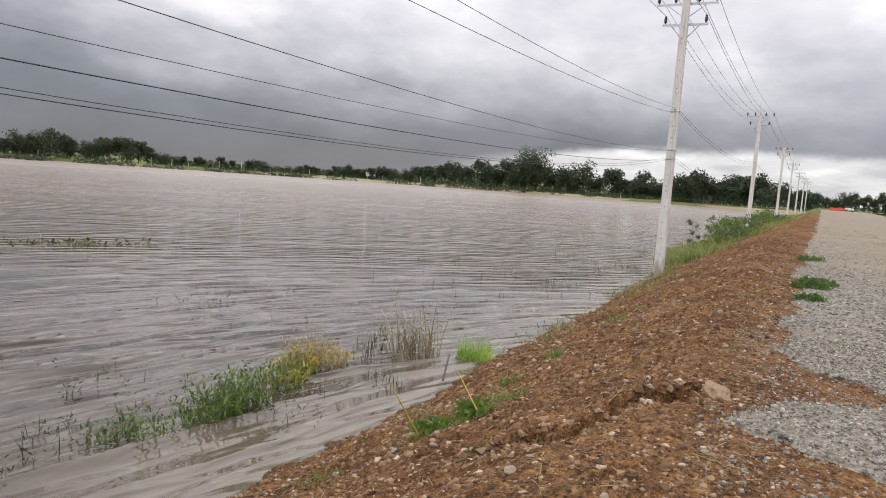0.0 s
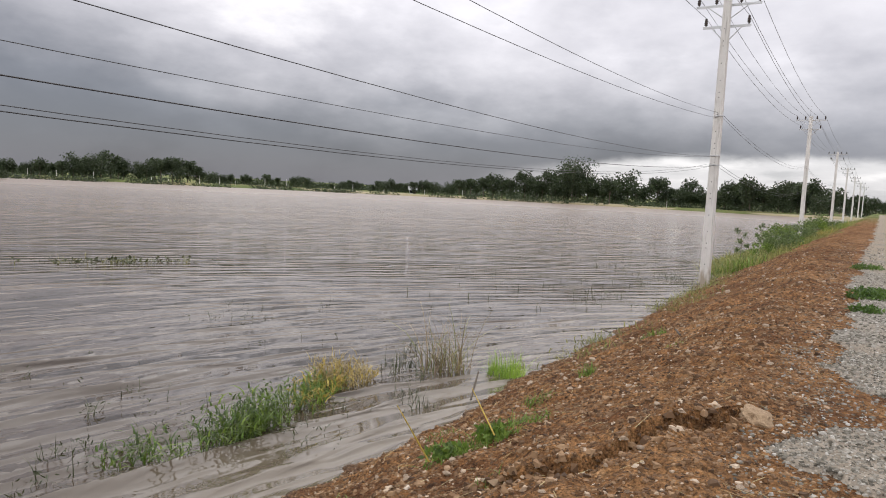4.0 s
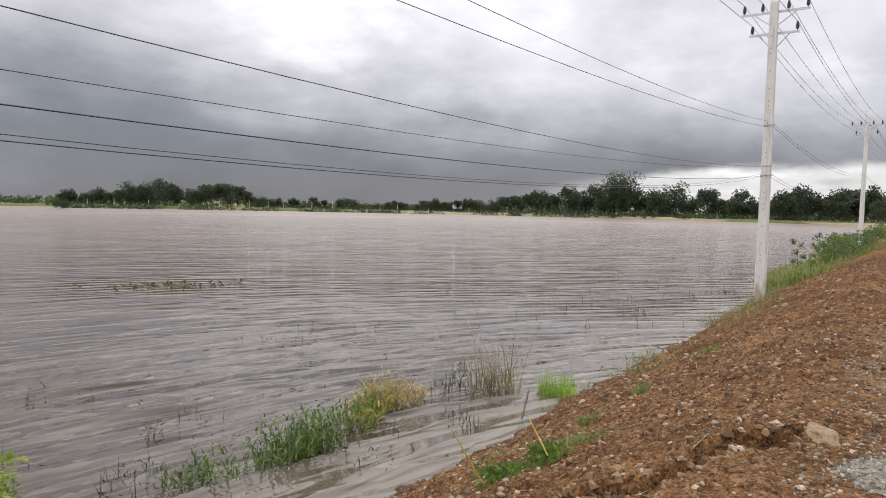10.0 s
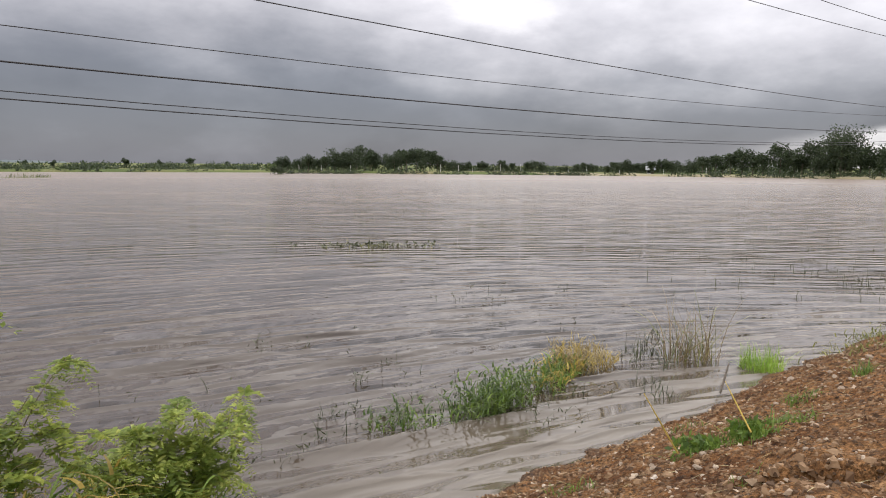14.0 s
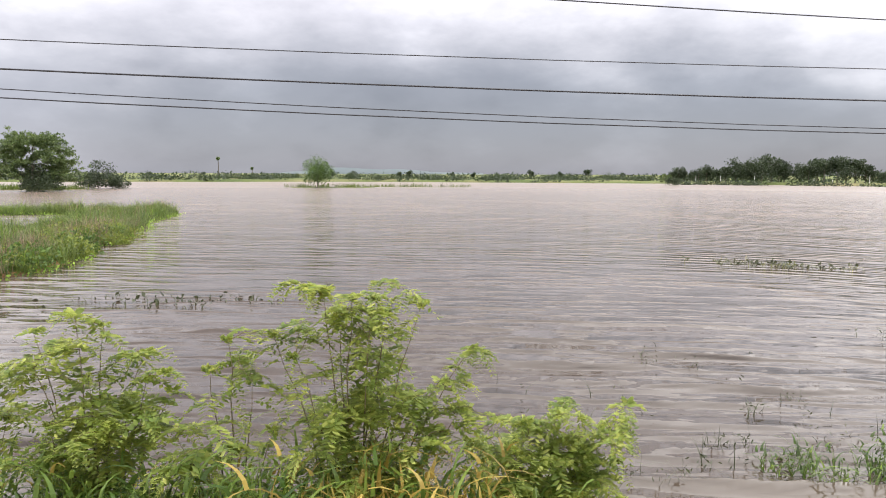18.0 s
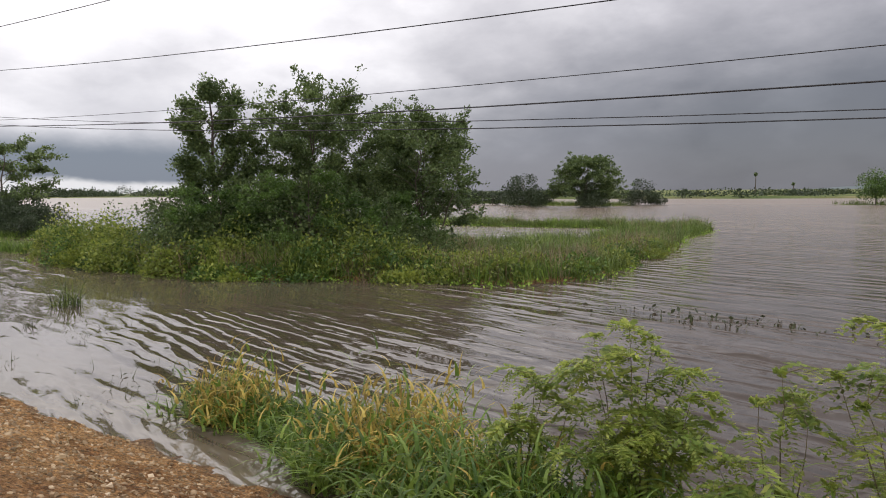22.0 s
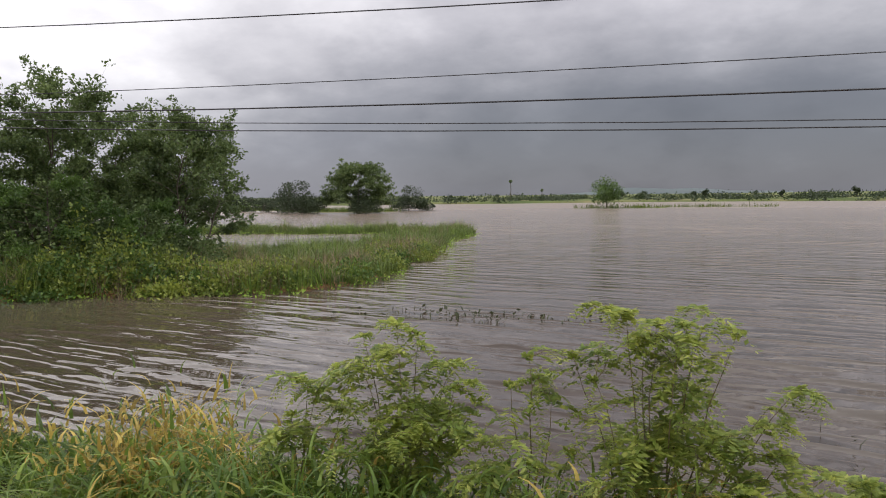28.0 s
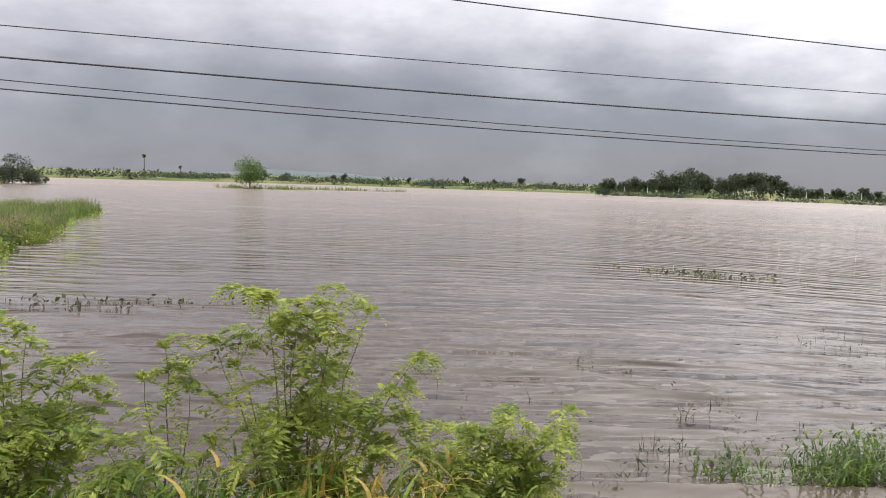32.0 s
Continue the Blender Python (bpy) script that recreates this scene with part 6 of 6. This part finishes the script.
def stone_mesh(seed, detail=1, jag=0.25, mat=None):
    bm = bmesh.new()
    bmesh.ops.create_icosphere(bm, subdivisions=detail, radius=0.5)
    rng = random.Random(seed)
    off = Vector((rng.uniform(0, 50), rng.uniform(0, 50), rng.uniform(0, 50)))
    for v in bm.verts:
        v.co *= 1 + jag * noise.noise(v.co * 2.2 + off) + 0.5 * jag * noise.noise(v.co * 5 + off)
        v.co.z *= 0.68
    me = bpy.data.meshes.new("stone")
    bm.to_mesh(me)
    bm.free()
    me.materials.append(mat or STONE)
    return me


BOULDER = stone_mesh(8, 4, 0.5, plain_material("tan_stone", (0.16, 0.09, 0.045), (0.62, 0.46, 0.29), 0.9, 14.0, 0.0, 0.03))
ob = piece("boulder", BOULDER, place=pose(5.42, 0.52, float(ground_z(5.42, 0.52)) + 0.02, 8, -10, 30) @ Matrix.Diagonal((0.26, 0.2, 0.2, 1)))
tagged(ob, "pale tan rough stone lying at the road's edge", "stone")
SHAPES = [stone_mesh(60 + k, 2, 0.5) for k in range(6)]
rs = random.Random(8)
for k in range(150):
    near = k < 70
    x = rs.uniform(2.6, 9) if near else (rs.uniform(9, 26) if k < 120 else rs.uniform(-16, -5))
    y = rs.uniform(0.4, 4.2)
    s = rs.uniform(0.025, 0.06) if near else rs.uniform(0.04, 0.10)
    ob = piece("stone", SHAPES[k % 6], place=pose(x, y, float(ground_z(x, y)) + 0.15 * s, rs.uniform(-20, 20), rs.uniform(-20, 20), rs.uniform(0, 360)) @ Matrix.Diagonal((s * rs.uniform(0.8, 1.4), s, s, 1)))
    tagged(ob, "pale loose stone on the brown earth bank", "stone", "loose stones")


def pebbles(name, label, seed, x, y, z, size, mat, category):
    rng = np.random.default_rng(seed)
    n = len(x)
    o = np.array([(1, 0, -0.15), (0, 1, -0.15), (-1, 0, -0.15), (0, -1, -0.15), (0.62, 0, 0.55), (0, 0.62, 0.55), (-0.62, 0, 0.55), (0, -0.62, 0.55)])
    v = o[None] * rng.uniform(0.7, 1.2, (n, 8, 1)) * rng.uniform(0.7, 1.35, (n, 1, 3)) + rng.normal(0, 0.13, (n, 8, 3))
    a = rng.uniform(0, 2 * np.pi, n)
    c, s = np.cos(a)[:, None], np.sin(a)[:, None]
    v = np.stack([v[..., 0] * c - v[..., 1] * s, v[..., 0] * s + v[..., 1] * c, v[..., 2]], -1) * (size * 0.5)[:, None, None]
    v += np.stack([x, y, z], -1)[:, None]
    quad = np.array([(0, 1, 5, 4), (1, 2, 6, 5), (2, 3, 7, 6), (3, 0, 4, 7), (4, 5, 6, 7)])
    f = (np.arange(n)[:, None, None] * 8 + quad).reshape(-1, 4)
    return tagged(piece(name, mesh_of(name, v.reshape(-1, 3), f, mat)), label, category, kind="stuff")


def pebble_material(name, a, b, c, d):
    m = Nodes(name)
    col = m.mix(m.math("MULTIPLY", m.noise(m.coords(), 60.0, 3), 0.6), m.ramp(m.island(), [(0.0, a), (0.5, b), (0.93, c), (0.985, d)]), a)
    m.set(Base_Color=m.mix(m.math("MULTIPLY", m.sandy(), 0.5), col, m.mix(m.island(), (0.22, 0.15, 0.075), (0.75, 0.58, 0.36))), Roughness=0.9)
    return m.mat


CLODS = pebble_material("earth_clods", (0.06, 0.032, 0.014), (0.22, 0.122, 0.057), (0.43, 0.28, 0.155), (0.70, 0.57, 0.43))
CHIPS = pebble_material("grey_stone_chips", (0.085, 0.077, 0.06), (0.29, 0.27, 0.225), (0.50, 0.475, 0.42), (0.70, 0.68, 0.63))
rp = np.random.default_rng(9)
n = 54000
x = np.concatenate([2.2 + 9.3 * rp.random(n // 2) ** 1.25, 11 + 25 * rp.random(n // 4) ** 1.4, -17 + 13 * rp.random(n // 4)])
y = 0.0 + 4.45 * rp.random(len(x))
size = (0.010 + 0.036 * rp.random(len(x)) ** 2.2) * np.where(x > 11, 1.7, 1) * np.where(x < 0, 1.35, 1)
pebbles("earth_clods", "small red-brown clods and pebbles strewn over the bank", 10, x, y + line_y(x), ground_z(x, y + line_y(x)) - 0.1 * size, size, CLODS, "clods")
n = 7000
x = np.concatenate([2.4 + 8 * rp.random(n // 2), 10 + 20 * rp.random(n // 4), -17 + 12 * rp.random(n // 4)])
y = 0.1 + 4.2 * rp.random(len(x)) + line_y(x)
size = 0.035 + 0.055 * rp.random(len(x)) ** 2.5
pebbles("earth_lumps", "larger crumbling lumps of red-brown earth on the bank", 14, x, y, ground_z(x, y) - 0.12 * size, size, CLODS, "clods")
n = 260
y = 0.55 + 1.5 * rp.random(n)
x = slip_x(y) - 0.16 + rp.normal(0, 0.14, n)
size = 0.03 + 0.06 * rp.random(n) ** 2
pebbles("slip_crumbs", "crumbled lumps of earth lying along the slipped edge", 16, x, y, ground_z(x, y) - 0.05 * size, size, CLODS, "clods")
n = 2400
x = np.concatenate([2.4 + 9 * rp.random(n // 2), 11 + 18 * rp.random(n // 4), -17 + 12 * rp.random(n // 4)])
y = 0.1 + 4.2 * rp.random(len(x)) + line_y(x)
size = 0.016 + 0.034 * rp.random(len(x)) ** 2
PALE = pebble_material("pale_limestone_bits", (0.22, 0.155, 0.10), (0.42, 0.32, 0.22), (0.62, 0.51, 0.39), (0.80, 0.71, 0.60))
pebbles("pale_pebbles", "small pale stones scattered over the earth bank", 15, x, y, ground_z(x, y) - 0.02 * size, size, PALE, "pebbles")
n = 44000
x = np.concatenate([3.6 + 5 * rp.random(n // 2), 8 + 45 * rp.random(n // 2) ** 2.0])
y = np.concatenate([-1.5 + 2.1 * rp.random(n // 2), -3.4 + 4.1 * rp.random(n // 2)]) + line_y(x)
k = (road_z(x, y) > ground_z(x, y) - 0.015 - 0.10 * rp.random(n) ** 3) & (rough(x, y, 1.5, 3, 77) > -0.32 + 0.55 * rp.random(n) * smooth((x - 6) / 14) + 0.25 * smooth((x - 22) / 20))
x, y = x[k], y[k]
size = (0.012 + 0.03 * rp.random(len(x)) ** 2) * np.where(x > 9, 1.5, 1)
pebbles("gravel", "grey crushed stone chips loose on the road's shoulder", 12, x, y, np.maximum(road_z(x, y), ground_z(x, y)) - 0.03 * size, size, CHIPS, "gravel")

n = 800
x = np.concatenate([2.6 + 8 * rp.random(n // 2), 10 + 18 * rp.random(n // 4), -16 + 11 * rp.random(n // 4)])
y = 0.1 + 4.0 * rp.random(len(x)) + line_y(x)
az_ = rp.uniform(0, 2 * np.pi, len(x))
ln_ = rp.uniform(0.04, 0.16, len(x))
ends = np.stack([x + ln_ * np.cos(az_), y + ln_ * np.sin(az_)], -1)
side_ = np.stack([-np.sin(az_), np.cos(az_), 0 * az_], -1) * 0.004
foot = np.stack([x, y, ground_z(x, y) + 0.012], -1)
tip_ = np.stack([ends[:, 0], ends[:, 1], ground_z(ends[:, 0], ends[:, 1]) + 0.016], -1)
v = np.stack([foot - side_, foot + side_, tip_ + side_ * 0.5, tip_ - side_ * 0.5], 1).reshape(-1, 3)
tagged(piece("straw_litter", mesh_of("straw_litter", v, np.arange(len(v)).reshape(-1, 4), STRAW)), "bits of dry straw lying on the earth bank", "straw", kind="stuff")

# ---- pole fittings ----
coil(-12.16, 4.62, 3.85, 0.25, 25, 4, 0.013, "coil of spare black cable tied to the concrete pole")
coil(-11.98, 4.32, 4.72, 0.21, 40, 5, 0.012, "coil of spare black cable on the concrete pole's face")
coil(-12.22, 4.0, 5.94, 0.27, 30, 4, 0.013, "coil of spare black cable hanging beside the concrete pole")
box_ = thing("splice_closure", -12.0, 4.47, 4.86, "black cylindrical cable splice closure beside the pole", "splice closure", turn=80)
v, f = tube([(-0.02, 0, 0), (0.0, 0, 0), (0.03, 0, 0), (0.2, 0, 0), (0.23, 0, 0), (0.24, 0, 0)], [0.0, 0.055, 0.068, 0.068, 0.05, 0.0], 10)
piece("housing", mesh_of("housing", v, f, BLACK, True), box_)
v, f = tube([(-0.02, 0, 0), (-0.2, 0.03, 0.02)], 0.012, 5)
piece("cable_tail", mesh_of("cable_tail", v, f, BLACK), box_)
for k, (dx, zs) in enumerate([(0.165, (7.0, 6.2, 5.3, 4.6)), (0.16, (4.4, 3.2, 1.8, 0.3))]):
    v, f = tube([(-12.25 + dx + 0.02 * math.sin(3 * i) + lean_at(0, z)[0], 4.12 + 0.03 * math.cos(4 * i) + lean_at(0, z)[1], z) for i, z in enumerate(zs)], 0.007, 5)
    tagged(piece("drop_cable", mesh_of("drop_cable", v, f, BLACK, True)), "thin black cable running down the concrete pole", "cable", "drop cables")

# ---- the far shore's small things ----


def house(x, y, w, d, h, turn, label):
    ob = thing("house", x, y, float(ground_z(x, y)), label, "house", "far houses", turn=turn)
    bm = bmesh.new()
    box(bm, 0, 0, h / 2 - 0.2, w, d, h + 0.4)
    part("wall", bm, WHITEPAINT, ob)
    bm = bmesh.new()
    pts = [(-w / 2 - 0.5, -d / 2 - 0.5, h), (w / 2 + 0.5, -d / 2 - 0.5, h), (w / 2 + 0.5, d / 2 + 0.5, h), (-w / 2 - 0.5, d / 2 + 0.5, h), (-w / 2 - 0.5, 0, h + 1.3), (w / 2 + 0.5, 0, h + 1.3)]
    vs = [bm.verts.new(p) for p in pts]
    for q in ((0, 1, 5, 4), (2, 3, 4, 5), (0, 4, 3), (1, 2, 5), (3, 2, 1, 0)):
        bm.faces.new([vs[i] for i in q])
    part("roof", bm, TIN, ob, "grey sheet metal roof")
    for o in (-0.3, 0.05):
        bm = bmesh.new()
        box(bm, o * w, -d / 2 - 0.02, h * 0.55, 0.9, 0.05, 1.0)
        part("window", bm, GLASS, ob)
    bm = bmesh.new()
    box(bm, 0.33 * w, -d / 2 - 0.02, 0.95, 0.9, 0.05, 1.9)
    part("door", bm, BARK, ob)


house(192.0, 129.5, 2.0, 1.8, 1.2, -50, "small white hut with a grey tin roof on the far shore")
rq = np.random.default_rng(13)
for a in (-27.2, -29.0, -31.4, -35.4, -36.6, -38.9, -40.4, -41.6, -43.9, -45.6, -49.5, -51.0, -53.6, -57.0, -60.2, -76.8):
    r = float(shore(a)) + 4
    hgt = rq.uniform(1.6, 3.0)
    x, y = -r * math.sin(radians(a)), r * math.cos(radians(a))
    v, f = tube([(0, 0, -1.0), (0, 0, hgt * 0.5), (0, 0, hgt)], [0.065, 0.06, 0.055], 6)
    post = piece("post", mesh_of("post", v, f, CONCRETE, True), place=pose(x, y, max(0.0, float(ground_z(x, y))), 0, 0, 0))
    tagged(post, "pale concrete post standing on the far shore", "post", "posts on the far shore")

# dry embankment along the far shore
ea = np.radians(np.linspace(-91, -44, 90))
er = np.array([float(shore(np.degrees(a))) for a in ea])
ev, rows_ = [], [(3.0, -0.3), (6.0, 0.4), (8.0, 0.62), (12.0, 0.7), (16.0, 0.3)]
for dr, z in rows_:
    ev.append(np.stack([-(er + dr) * np.sin(ea), (er + dr) * np.cos(ea), z + 0.3 * rough(np.degrees(ea), 0 * ea + dr, 3.0, 3, 15)], -1))
ev = np.concatenate(ev)
ef = np.array([[r * 90 + i, r * 90 + i + 1, (r + 1) * 90 + i + 1, (r + 1) * 90 + i] for r in range(4) for i in range(89)])
DRYLAND = plain_material("dry_straw_bank", (0.12, 0.12, 0.05), (0.50, 0.42, 0.27), 0.95, 0.12)
tagged(piece("embankment", mesh_of("embankment", ev, ef, DRYLAND, True)), "straw-coloured low embankment along the far shore", "embankment", kind="structure")


def car(x, y, turn, paint, label):
    ob = thing("car", x, y, 1.49, label, "car", "far cars", turn=turn)
    bm = bmesh.new()
    box(bm, 0, 0, 0.62, 4.3, 1.75, 0.62, 0.15)
    part("body", bm, paint, ob)
    bm = bmesh.new()
    box(bm, -0.2, 0, 1.15, 2.3, 1.5, 0.55, 0.18)
    part("cabin", bm, GLASS, ob, "dark glazed cabin")
    for sx in (-1.35, 1.35):
        for sy in (-0.8, 0.8):
            bm = bmesh.new()
            bmesh.ops.create_cone(bm, cap_ends=True, segments=14, radius1=0.33, radius2=0.33, depth=0.22, matrix=pose(sx, sy, 0.33, 90, 0, 0))
            part("wheel", bm, RUBBER, ob)


car(226.0, -12.2, 5, WHITEPAINT, "small white car parked far down the road")
for k, (x, y, w) in enumerate([(224.0, -8.3, 0.8), (226.0, -10.2, 0.9)]):
    ob = thing("road_barrier", x, y, 1.49, "red plastic barrier across the far end of the road", "barrier", "red barriers", turn=88)
    bm = bmesh.new()
    box(bm, 0, 0, 0.25, 2.6 * w, 0.45, 0.5, 0.08)
    part("block", bm, REDPLASTIC, ob)
    bm = bmesh.new()
    box(bm, 0, 0, 0.64, 2.4 * w, 0.12, 0.3, 0.03)
    part("panel", bm, REDPLASTIC, ob)
